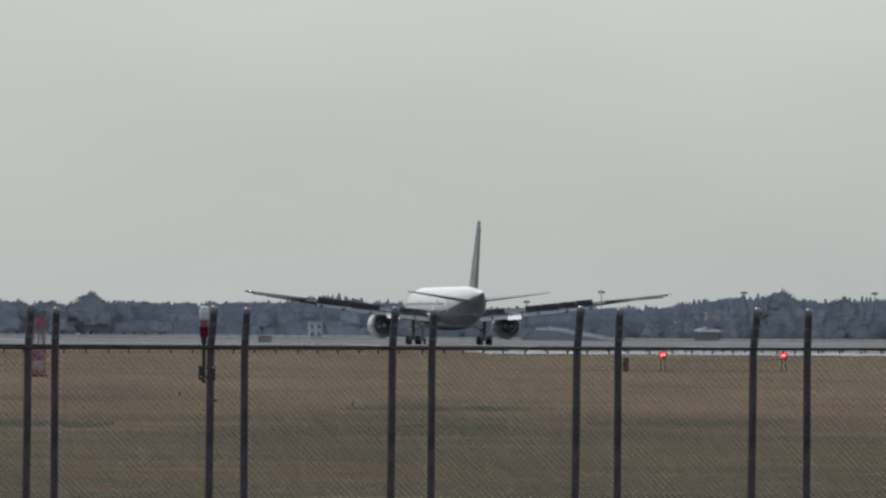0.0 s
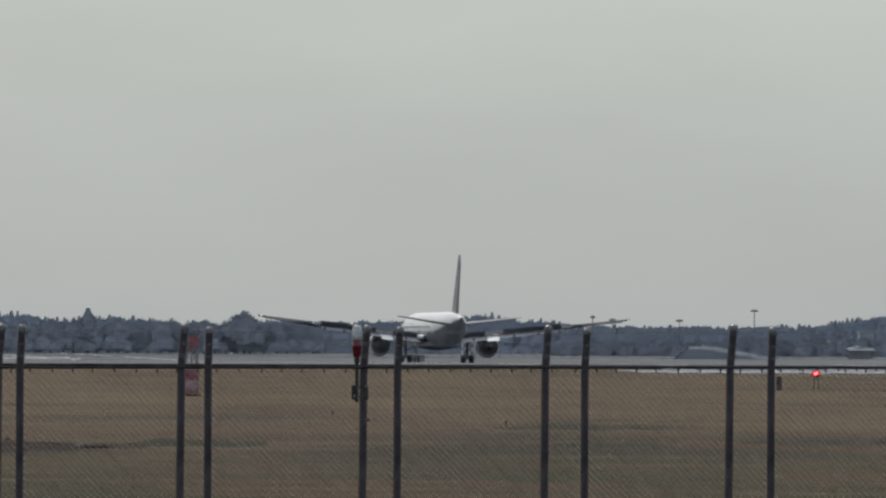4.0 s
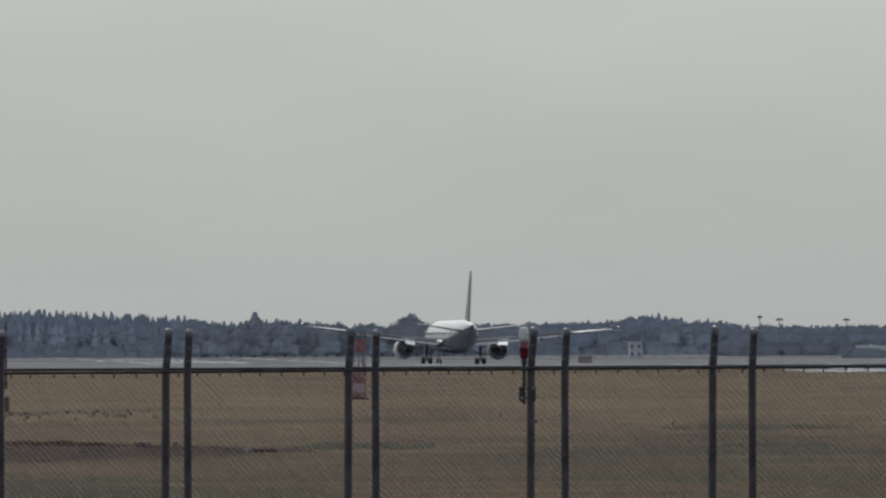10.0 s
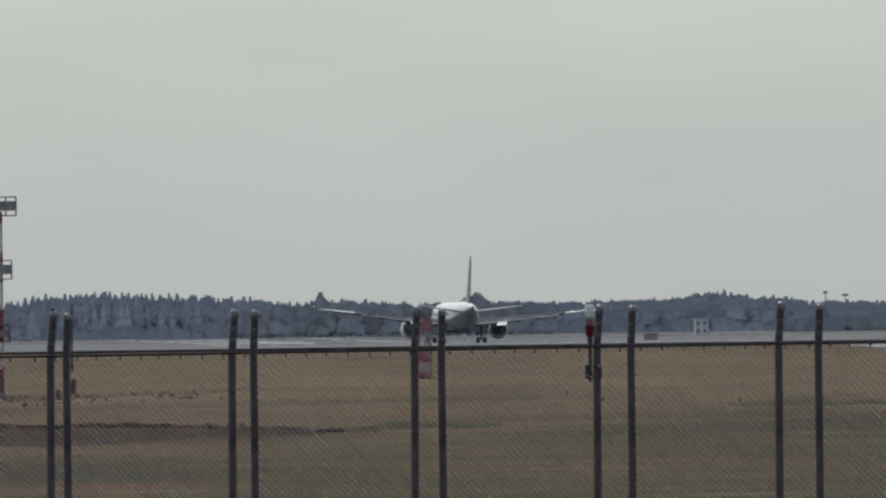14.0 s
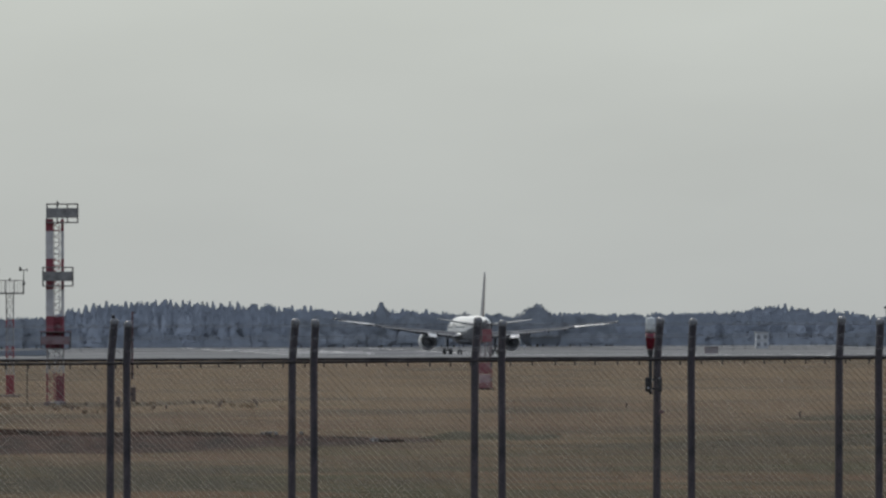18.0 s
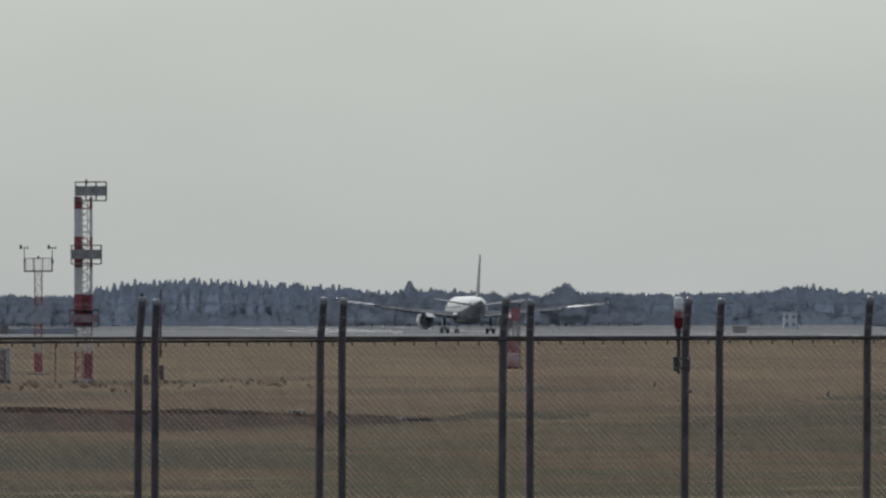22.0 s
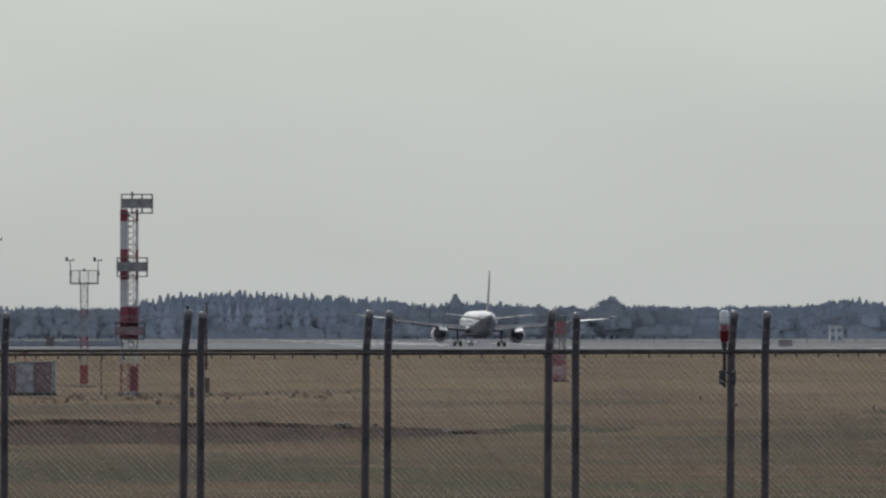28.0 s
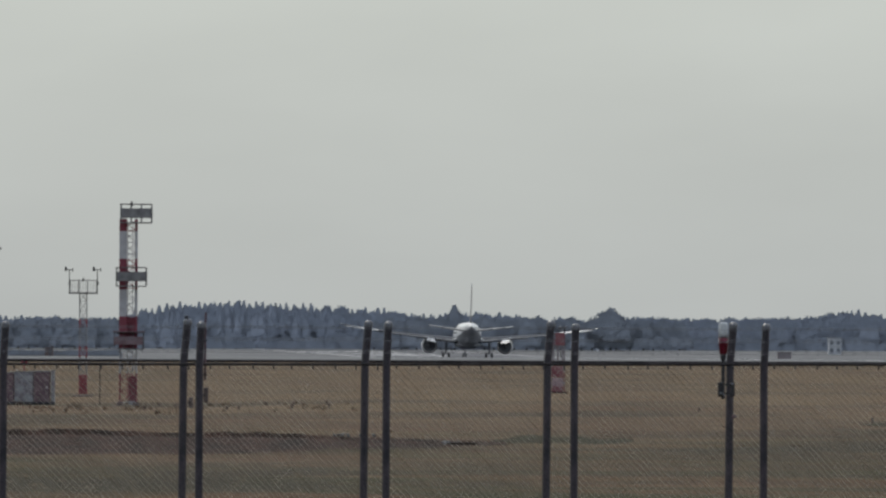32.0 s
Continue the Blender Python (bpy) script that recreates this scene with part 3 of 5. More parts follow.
def build_fence(name, y, bearings, rail_z, top_z, lean, bend, radius, label, seed):
    rng = random.Random(seed)
    xs = [bearing(u, y) for u in bearings]
    f = thing(name, pose(0, y, 0), label, "fence")
    caps = None
    for i, x in enumerate(xs):
        k = rng.uniform(0.6, 1.4)
        b, tz = bend * k, top_z + rng.uniform(-0.012, 0.012)
        p = part("post", post_mesh(lean * k, b, tz, rail_z, radius), M_POST, f, smooth=False, m=pose(x, 0, 0))
        c = part("cap", cap_mesh(radius), M_CAP, p, "pale metal cap, its highlight in the colour", m=pose(b, 0, tz))
    # rails, with a slight fall along the line
    z0, z1 = (2.776, 2.834) if seed == 1 else (2.82, 2.822)
    for (xa, xb) in zip(xs, xs[1:]):
        fa, fb = (xa - xs[0]) / (xs[-1] - xs[0]), (xb - xs[0]) / (xs[-1] - xs[0])
        za, zb = z0 + (z1 - z0) * fa, z0 + (z1 - z0) * fb
        bm = bm_new()
        tube(bm, (xa + radius, 0, za), (xb - radius, 0, zb), 0.0145, seg=8)
        part("rail", bm, M_RAIL, f)
    tie_bm = bm_new()
    box(tie_bm, 0, -0.004, -0.026, 0.016, 0.04, 0.045 if seed == 1 else 0.03, 0.004)
    tie = None
    for xa, xb in zip(xs, xs[1:]):
        n = 9
        for k in range(n):
            m = pose(xa + (xb - xa) * (k + 0.5) / n + rng.uniform(-0.02, 0.02), 0, z0 + (z1 - z0) * (xa - xs[0]) / (xs[-1] - xs[0]) - 0.002, 0, 0, 0)
            if tie is None:
                tie = part("tie", tie_bm, M_DARK, f, "dark clip that ties the mesh to the rail", m=m)
            else:
                again(tie, f, m)
    link = wire_mesh(max(b - a for a, b in zip(xs, xs[1:])) - 2 * radius, rail_z - 0.05, 0.0766 if seed == 1 else 0.0729, 0.0008 if seed == 1 else 0.0015, M_WIREDARK if seed == 1 else M_WIRE)
    for xa, xb in zip(xs, xs[1:]):
        o = new("chain_link", link)
        o.parent = f
        o.matrix_basis = pose(xa + radius, 0.012, 0) @ Matrix.Diagonal(((xb - xa - 2 * radius) / (max(b - a for a, b in zip(xs, xs[1:])) - 2 * radius), 1, 1, 1))
    strand = None
    for xa, xb in zip(xs, xs[1:]):
        for dz in (0.11, 0.24, 0.37):
            m = pose(xa + bend * dz / 0.4, -0.045, rail_z + dz)
            if strand is None:
                strand = part("barbed_wire", barbed_mesh(2.02), M_BARB, f, "thin barbed wire", m=m)
            else:
                again(strand, f, m)
    return f


FRONT_Y, REAR_Y = 96.2, 99.2
build_fence("front_fence", FRONT_Y, (-1108, -776, -429, -98, 234.5, 570, 902, 1233, 1570, 1905), 2.808, 3.215, 0.003, 0.018, 0.041, "dark steel chain-link security fence with barbed wire on top", 1)
build_fence("rear_fence", REAR_Y, (-1116, -794, -457, -136, 187, 510, 832, 1160, 1474, 1796), 2.832, 3.243, 0.022, 0.034, 0.043, "second chain-link fence behind the first, with bent post tops", 2)


# ---- obstruction lamp on the rear fence ----
def up_lathe(profile, seg=14):
    """Turn a profile of (radius, z) round the vertical."""
    bm = bm_new()
    return loft(bm, [[(r * math.cos(2 * math.pi * i / seg), r * math.sin(2 * math.pi * i / seg), z) for i in range(seg)] for r, z in profile])


M_REDGLASS = material("red_lamp_glass", (0.11, 0.007, 0.018), (0.18, 0.013, 0.032), 20, rough=0.12)
M_CLEAR = material("clear_ribbed_glass", (0.55, 0.57, 0.57), (0.78, 0.8, 0.79), 30, rough=0.1, stretch=(1, 1, 0.1), fine=0.15)
lamp = thing("obstruction_light", pose(bearing(498, 98.93), 98.93, 2.44), "double obstruction lamp, clear glass over red glass, on a fence post", "lamp")
part("clear_lens", up_lathe(((0.05, 0.68), (0.052, 0.7), (0.05, 0.80), (0.045, 0.815), (0.02, 0.825))), M_CLEAR, lamp, "clear ribbed glass lens", True)
part("metal_band", up_lathe(((0.056, 0.655), (0.058, 0.66), (0.058, 0.672), (0.052, 0.68))), M_GALV, lamp, "bright metal band")
part("red_lens", up_lathe(((0.03, 0.46), (0.044, 0.50), (0.047, 0.56), (0.053, 0.58), (0.055, 0.655))), M_REDGLASS, lamp, "dark red glass lens", True)
part("socket", up_lathe(((0.028, 0.41), (0.032, 0.43), (0.032, 0.462))), M_DARK, lamp)
bm = bm_new()
tube(bm, (0, 0, -0.02), (0, 0, 0.42), 0.02)
part("stem", bm, M_DARK, lamp)
for dx, w in ((-0.025, 0.066), (0.1, 0.05)):
    bm = bm_new()
    box(bm, dx, 0, 0.09, w, 0.08, 0.16, 0.008)
    lid = part("terminal_box", bm, M_DARK, lamp, "dark terminal box")
    bm = bm_new()
    box(bm, dx, -0.043, 0.09, w * 0.8, 0.01, 0.13, 0.004)
    part("cover", bm, M_DARK, lid)
for dz in (0.04, 0.14):
    bm = bm_new()
    box(bm, 0.04, 0.0, dz, 0.16, 0.05, 0.02)
    part("clamp", bm, M_DARK, lamp)
for dx, z in ((0.01, 0.03), (0.012, 0.13), (-0.03, 0.05), (0.1, 0.15)):
    bm = bm_new()
    tube(bm, (dx, -0.055, z), (dx, -0.037, z), 0.01, seg=8)
    part("bolt_head", bm, M_LIP, lamp, "bright bolt head")
bm = bm_new()
box(bm, 0.12, 0, -0.21, 0.05, 0.06, 0.035, 0.005)
part("clamp", bm, M_CABR, lamp, "small dark red clamp")


def post_box(u, y, z, s, label):
    b = thing("junction_box", pose(bearing(u, y), y, z), label, "box")
    bm = bm_new()
    box(bm, 0, 0, 0, s[0], s[1], s[2], 0.008)
    part("body", bm, M_BROWN, b)
    bm = bm_new()
    box(bm, -0.02, 0, 0, s[0] * 0.5, s[1] * 1.1, 0.02)
    part("strap", bm, M_DARK, b)


post_box(1247, 96.3, 2.655, (0.06, 0.08, 0.15), "small brown junction box strapped to a fence post")
post_box(-417, 96.3, 2.46, (0.05, 0.07, 0.16), "small brown junction box strapped to a fence post")
post_box(-444, 99.3, 2.36, (0.05, 0.07, 0.12), "small brown junction box strapped to a fence post")


rod = thing("steel_rod", pose(bearing(-419, 96.24), 96.24, 2.62), "thin rust-red steel rod tied to a fence post", "rod")
bm = bm_new()
tube(bm, (0, 0, 0), (0.004, 0, 0.72), 0.012, 0.011, seg=8)
part("shaft", bm, M_CABR, rod)
for z in (0.06, 0.42):
    bm = bm_new()
    box(bm, -0.025, -0.01, z, 0.09, 0.05, 0.014, 0.003)
    part("tie", bm, M_DARK, rod)


kn = thing("post_knob", pose(bearing(-452, 99.2), 99.2, 3.262), "small dark knob on the top of a fence post", "knob")
bm = bm_new()
tube(bm, (0, 0, 0), (0, 0, 0.03), 0.012, seg=8)
part("neck", bm, M_DARK, kn)
bm = bm_new()
bmesh.ops.create_uvsphere(bm, u_segments=10, v_segments=6, radius=0.022, matrix=Matrix.Translation((0, 0, 0.035)))
part("ball", bm, M_DARK, kn)


# ---- masts on the airfield ----
def lattice(parent, w, z0, z1, n, mat, r=0.03, brace=0.016, name="leg"):
    """Four legs and their bracing, each a part."""
    h = w / 2
    for sx in (-h, h):
        for sy in (-h, h):
            bm = bm_new()
            tube(bm, (sx, sy, z0), (sx, sy, z1), r, seg=6)
            part(name, bm, mat, parent)
    for k in range(n):
        a, b = z0 + (z1 - z0) * k / n, z0 + (z1 - z0) * (k + 1) / n
        for q in range(4):
            c0 = ((-h, -h), (h, -h), (h, h), (-h, h))[q]
            c1 = ((h, -h), (h, h), (-h, h), (-h, -h))[q]
            bm = bm_new()
            tube(bm, (*c0, a), (*c1, a), brace, seg=4)
            part("crossbar", bm, mat, parent)
            if (k + q) % 2:
                c0, c1 = c1, c0
            bm = bm_new()
            tube(bm, (*c0, a), (*c1, b), brace, seg=4)
            part("brace", bm, mat, parent)


def railing(parent, cx, cy, z, sx, sy, h, panel, paint=None, stout=1.0, rails=(1.0, 0.55)):
    """A platform: floor tray, posts, two handrails and, where it has one, a grey kick panel."""
    bm = bm_new()
    box(bm, cx, cy, z, sx, sy, 0.05)
    tray = part("platform", bm, M_GALV, parent, "grey galvanised platform")
    for px in (-sx / 2, -sx / 6, sx / 6, sx / 2):
        for py in (-sy / 2, sy / 2):
            bm = bm_new()
            tube(bm, (cx + px, cy + py, z), (cx + px, cy + py, z + h), 0.022 * stout, seg=6)
            part("railing_post", bm, M_FRAME, tray)
    for hz in (h * r for r in rails):
        for a, b in (((-1, -1), (1, -1)), ((1, -1), (1, 1)), ((1, 1), (-1, 1)), ((-1, 1), (-1, -1))):
            bm = bm_new()
            tube(bm, (cx + a[0] * sx / 2, cy + a[1] * sy / 2, z + hz), (cx + b[0] * sx / 2, cy + b[1] * sy / 2, z + hz), 0.024 * stout, seg=6)
            part("handrail", bm, M_FRAME, tray)
    if panel:
        for py in (-sy / 2 - 0.03, sy / 2 + 0.03):
            bm = bm_new()
            box(bm, cx, cy + py, z + h * 0.52, sx * 0.99, 0.03, h * 0.5, 0.005)
            part("panel", bm, paint or M_GALV, tray, "faded red panel" if paint else "flat grey panel")
    return tray


# reds and whites below full strength: haze is in the band colours
M_BANDS = banded("tower_red_white_bands", 10.6, (0.01, 1.5, 2.76, 4.5, 5.9, 7.5, 8.95, 9.6), (0.31, 0.07, 0.095), (0.68, 0.67, 0.67))
M_BANDSB = banded("tower_white_red_foot", 10.6, (0.05, 1.5, 2.76, 4.5), (0.3, 0.075, 0.1), (0.6, 0.57, 0.57))
# platform panel red greyed in its colour for haze
M_REDGREY = material("hazed_red_grey_panel", (0.2, 0.12, 0.13), (0.3, 0.21, 0.22), 2.2, rough=0.7, fine=0.25)
TY = 475.0
tower = thing("lattice_tower", pose(bearing(-555, TY), TY, -0.06), "tall red and white banded lattice tower with grey platforms", "tower")
lattice(tower, 0.86, 0.0, 9.6, 16, M_BANDS, 0.034, 0.019)
bm = bm_new()
box(bm, -0.27, -0.4, 6.25, 0.4, 0.3, 6.8, 0.02)
part("cable_duct", bm, M_BANDS, tower, "flat cable duct in red and white bands")
bm = bm_new()
box(bm, 0.41, -0.4, 6.25, 0.15, 0.12, 6.8, 0.02)
part("cable_duct", bm, M_BANDS, tower)
for x in (-0.03, 0.24):
    bm = bm_new()
    tube(bm, (x, -0.46, 0.0), (x, -0.46, 9.5), 0.022, seg=6)
    part("ladder_stile", bm, M_BANDS, tower)
bm = bm_new()
box(bm, 0.13, -0.3, 3.62, 0.62, 0.1, 1.7, 0.02)
part("backing_panel", bm, M_BANDSB, tower, "red backing panel muted for haze")
bm = bm_new()
box(bm, 0.24, -0.3, 0.62, 0.42, 0.1, 1.5, 0.02)
part("backing_panel", bm, M_BANDSB, tower)
for k in range(28):
    bm = bm_new()
    tube(bm, (-0.03, -0.46, 0.4 + k * 0.32), (0.24, -0.46, 0.4 + k * 0.32), 0.016, seg=4)
    part("ladder_rung", bm, M_BANDS, tower)
railing(tower, 0.395, 0, 9.43, 1.61, 1.5, 0.98, True)
railing(tower, 0.15, 0, 6.1, 1.56, 1.5, 0.98, True)
railing(tower, 0.03, 0, 2.8, 1.52, 1.5, 0.85, True, M_REDGREY)
bm = bm_new()
box(bm, 0.03, -0.1, 3.72, 1.62, 1.6, 0.05)
part("canopy", bm, M_REDGREY, tower)
bm = bm_new()
tube(bm, (0.15, 0, 10.3), (0.15, 0, 10.55), 0.07, 0.05)
part("top_lamp", bm, M_DARK, tower)
for x in (-0.43, 0.43):
    for yy in (-0.43, 0.43):
        bm = bm_new()
        box(bm, x, yy, -0.1, 0.3, 0.3, 0.26, 0.02)
        part("footing", bm, M_BROWN, tower, "brown footing block")

M_BANDS2 = banded("mast_red_white_bands", 8.0, (0.1, 0.3, 2.4, 3.1, 4.25, 4.75), (0.42, 0.07, 0.08), (0.4, 0.4, 0.4))


WY = -0.23


def wind_mast(u, y, up, label):
    mast = thing("anemometer_mast", pose(bearing(u, y), y, WY), label, "mast", "wind masts")
    lattice(mast, 0.44, 0, 6.43 + up, 11, M_BANDS2, 0.032, 0.018)
    railing(mast, 0, 0, 6.33 + up, 1.62, 1.2, 0.82, False, stout=0.8, rails=(1.0, 0.06))
    for k in range(11):
        bm = bm_new()
        tube(bm, (-0.81 + k * 0.162, -0.6, 6.32 + up), (-0.81 + k * 0.162, -0.6, 7.1 + up), 0.012, seg=4)
        part("baluster", bm, M_GALV, mast)
    for sx in (-0.86, 0.86):
        bm = bm_new()
        tube(bm, (sx, 0, 6.3 + up), (sx, 0, 7.67 + up), 0.03, seg=6)
        arm = part("instrument_arm", bm, M_DARK, mast)
        bm = bm_new()
        tube(bm, (sx - 0.28, 0, 7.8 + up), (sx + 0.22, 0, 7.78 + up), 0.025, seg=6)
        box(bm, sx - 0.22, 0, 7.84 + up, 0.14, 0.02, 0.26, 0.008)
        box(bm, sx + 0.2, 0, 7.79 + up, 0.06, 0.02, 0.2, 0.008)
        tube(bm, (sx, 0, 7.65 + up), (sx, 0, 7.82 + up), 0.03, seg=6)
        part("wind_vane", bm, M_DARK, arm, "small dark wind vane")
        bm = bm_new()
        box(bm, sx + 0.02, -0.05, 6.95 + up, 0.12, 0.1, 0.22, 0.01)
        part("sensor_box", bm, M_DARK, arm)
    bm = bm_new()
    tube(bm, (0, 0, 7.1 + up), (0, 0, 7.28 + up), 0.08, 0.05)
    part("top_lamp", bm, M_DARK, mast)
    # brown slab paints the slight shadow round the mast's foot
    bm = bm_new()
    box(bm, 0, 0, 0.03, 1.2, 1.2, 0.1, 0.03)
    part("footing", bm, M_BROWN, mast, "brown footing, dark for the shade at the mast's foot")
    bm = bm_new()
    box(bm, 0, -0.25, 0.75, 0.5, 0.12, 1.15, 0.02)
    part("red_box", bm, M_RED, mast, "faded red equipment box")


wind_mast(-635, 556, 0.0, "slim red and white lattice mast with two wind vanes")
wind_mast(-812, 556, 1.29, "taller grey lattice mast with wind vanes on a platform")

# red and white frame mast with a lamp bracket
MY = 571.0
M_BANDS3 = banded("frame_red_white_bands", 4.0, (0.05, 0.55, 0.75, 1.35, 1.7, 2.05, 3.05, 3.6), (0.3, 0.1, 0.11), (0.4, 0.36, 0.37))
fm = thing("frame_mast", pose(bearing(205, MY), MY, 0), "short red and white frame mast with a lamp bracket on top", "mast")
lattice(fm, 0.86, 0, 3.85, 6, M_BANDS3, 0.035, 0.022)
# pale pink: red panel with haze mixed into the colour
M_PINK = material("hazed_pink_panel", (0.36, 0.24, 0.25), (0.5, 0.36, 0.37), 2.2, rough=0.7, fine=0.25)
for x, z, w, h, mat, what in ((0.12, 3.42, 0.56, 0.8, M_HAZERED, "red panel muted for haze"), (-0.04, 1.36, 0.7, 0.66, M_HAZERED, "red panel muted for haze"),
                              (-0.02, 0.7, 0.68, 0.52, M_PINK, "pink panel paled for haze"), (-0.02, 0.26, 0.7, 0.34, M_HAZERED, "red panel muted for haze")):
    bm = bm_new()
    box(bm, x, -0.5, z, w, 0.05, h, 0.01)
    part("panel", bm, mat, fm, what)
bm = bm_new()
tube(bm, (0.3, -0.5, 2.95), (0.12, -0.52, 2.7), 0.022, seg=6)
tube(bm, (0.12, -0.52, 2.7), (0.2, -0.52, 2.35), 0.022, seg=6)
tube(bm, (0.2, -0.52, 2.35), (0.38, -0.5, 2.1), 0.022, seg=6)
part("cable_loop", bm, M_DARK, fm, "loose dark cable")
for k in range(3):
    bm = bm_new()
    box(bm, -0.3 + 0.3 * k, -0.45, 1.95, 0.09, 0.04, 3.5, 0.01)
    part("slat", bm, M_BANDS3, fm)
bm = bm_new()
tube(bm, (0.42, -0.3, 3.8), (0.42, -0.3, 4.3), 0.04, seg=6)
tube(bm, (0.1, -0.3, 4.1), (0.62, -0.3, 4.2), 0.035, seg=6)
br = part("lamp_bracket", bm, M_DARK, fm)
for dx in (0.15, 0.42):
    bm = bm_new()
    bmesh.ops.create_uvsphere(bm, u_segments=10, v_segments=6, radius=0.11, matrix=Matrix.Translation((dx, -0.36, 4.12)))
    part("lamp_head", bm, M_CAP, br, "pale lamp head")
bm = bm_new()
box(bm, 0, 0, 0.04, 1.2, 1.2, 0.12, 0.02)
part("footing", bm, M_SOIL, fm)

# equipment cabinets
CY = 480.0


def cabinet(u, w, h, mat, label, lampc=False):
    c = thing("equipment_cabinet", pose(bearing(u, CY), CY, -0.22), label, "cabinet", "equipment cabinets")
    bm = bm_new()
    box(bm, 0, 0, h / 2 + 0.1, w, 0.8, h, 0.03)
    body = part("body", bm, mat, c)
    bm = bm_new()
    box(bm, 0, 0, 0.06, w + 0.02, 0.9, 0.16, 0.02)
    part("plinth", bm, M_DARK, c, "dark plinth")
    bm = bm_new()
    box(bm, 0, 0, h + 0.13, w + 0.02, 0.88, 0.07, 0.02)
    part("lid", bm, M_GALV, c, "bright metal lid")
    bm = bm_new()
    box(bm, 0, -0.415, h / 2 + 0.12, w * 0.8, 0.03, h * 0.82, 0.01)
    d = part("door", bm, mat, body)
    bm = bm_new()
    tube(bm, (w * 0.3, -0.44, h * 0.5), (w * 0.3, -0.44, h * 0.62), 0.02, seg=6)
    part("handle", bm, M_LIP, d, "bright handle")
    if lampc:
        bm = bm_new()
        tube(bm, (0, 0, h + 0.15), (0, 0, h + 0.6), 0.03, seg=6)
        box(bm, 0, 0, h + 0.66, 0.36, 0.1, 0.16, 0.02)
        part("warning_lamp", bm, M_RED, c, "red warning lamp on a stalk")
    return c


cabinet(-739, 1.0, 1.6, M_CABW, "weathered white metal equipment cabinet on the turf", True)
cabinet(-707.5, 0.86, 1.62, M_CABR, "dark red metal equipment cabinet beside a white one")
cabinet(-688, 0.2, 1.66, M_CABW, "narrow white metal cabinet beside a dark red one")
cabinet(-763, 0.38, 1.55, M_CABR, "narrow dark red cabinet at the end of the row")
cabinet(-800, 0.9, 1.5, M_CABR, "dark red metal equipment cabinet")
bm = bm_new()
sp = thing("thin_post", pose(bearing(-605, 480), 480, -0.22), "thin dark post in the turf", "post")
tube(bm, (0, 0, 0), (0, 0, 2.2), 0.03, seg=6)
part("shaft", bm, M_DARK, sp)
bm = bm_new()
box(bm, 0, 0, 2.15, 0.1, 0.1, 0.1, 0.01)
part("head", bm, M_DARK, sp)


# red lights on stands
M_GLOW = glowing("red_light", (1.0, 0.002, 0.008), 3.0)
M_HOT = glowing("red_light_core", (1.0, 0.35, 0.35), 4.0)
RYL = 690.0
first = None
for u in (1313, 1528):
    m = pose(bearing(u, RYL), RYL, float(ground_z(0, RYL)))
    if first is None:
        first = thing("red_ground_light", m, "bright glowing red light on a low stand in the turf", "light", "red ground lights")
        for dx in (-0.2, 0.22):
            bm = bm_new()
            tube(bm, (dx, 0, 0), (dx * 0.5, 0, 1.12), 0.03, seg=6)
            part("leg", bm, M_DARK, first)
        bm = bm_new()
        box(bm, 0, 0.12, 1.29, 0.6, 0.2, 0.46, 0.05)
        part("housing", bm, M_DARK, first)
        for dx, lz in ((-0.09, 1.28), (0.08, 1.33)):
            bm = bm_new()
            tube(bm, (dx, 0.03, lz), (dx, -0.04, lz), 0.15, 0.13, seg=14)
            lens = part("lens", bm, M_GLOW, first, "glowing red lens")
            bm = bm_new()
            tube(bm, (dx, -0.03, lz), (dx, -0.055, lz), 0.06, 0.055, seg=10)
            part("bulb", bm, M_HOT, lens, "white-hot bulb")
    else:
        copy_thing(first, m)

# little markers in the turf
rng = random.Random(5)
stake = None
for u, y in ((-526, 428), (-380, 430), (-359, 428), (-266, 436), (-199, 430), (-310, 470), (-262, 455), (-204, 462), (-500, 462), (-470, 455), (455, 410), (762, 360)):
    m = pose(bearing(u, y), y, float(ground_z(bearing(u, y), y)), rng.uniform(-4, 4), rng.uniform(-6, 6), rng.uniform(0, 90))
    if stake is None:
        stake = thing("marker_stake", m, "small dark marker stake in the turf", "stake", "marker stakes")
        bm = bm_new()
        tube(bm, (0, 0, -0.05), (0, 0, 0.17), 0.04, 0.035, seg=7)
        part("shaft", bm, M_BROWN, stake)
        bm = bm_new()
        box(bm, 0, 0, 0.16, 0.09, 0.09, 0.1, 0.02)
        part("head", bm, M_BROWN, stake)
    else:
        copy_thing(stake, m)


# ---- the airliner: origin on the ground under the main gear, nose towards +y ----
def airfoil(x, le, chord, z, thick, twist=0.0):
    pts = []
    for c, t in ((0, 0), (0.06, 0.32), (0.3, 0.5), (0.65, 0.34), (1.0, 0.02), (0.65, -0.22), (0.3, -0.42), (0.06, -0.3)):
        pts.append((x, le - c * chord, z + t * thick * chord - twist * c * chord))
    return pts


def wing_z(x):
    x = abs(x)
    return 4.35 + 0.085 * (x - 3.0) + 0.0012 * (x - 3.0) ** 2


def wing_le(x):
    x = abs(x)
    return 10.5 - 0.62 * (x - 3.0) if x < 29.5 else 10.5 - 0.62 * 26.5 - 1.2 * (x - 29.5)


def wing_te(x):
    x = abs(x)
    if x < 10.0:
        return -4.2 - 0.08 * (x - 3.0)
    return -4.76 - 0.30 * (x - 10.0) if x < 29.5 else -10.61 - 0.7 * (x - 29.5)


plane = thing("airliner", pose(84.6, 1374, 1.0, 0, 0, HEADING), "white twin-engined airliner rolling away along the runway", "airliner")

# fuselage
bm = bm_new()
rings = []
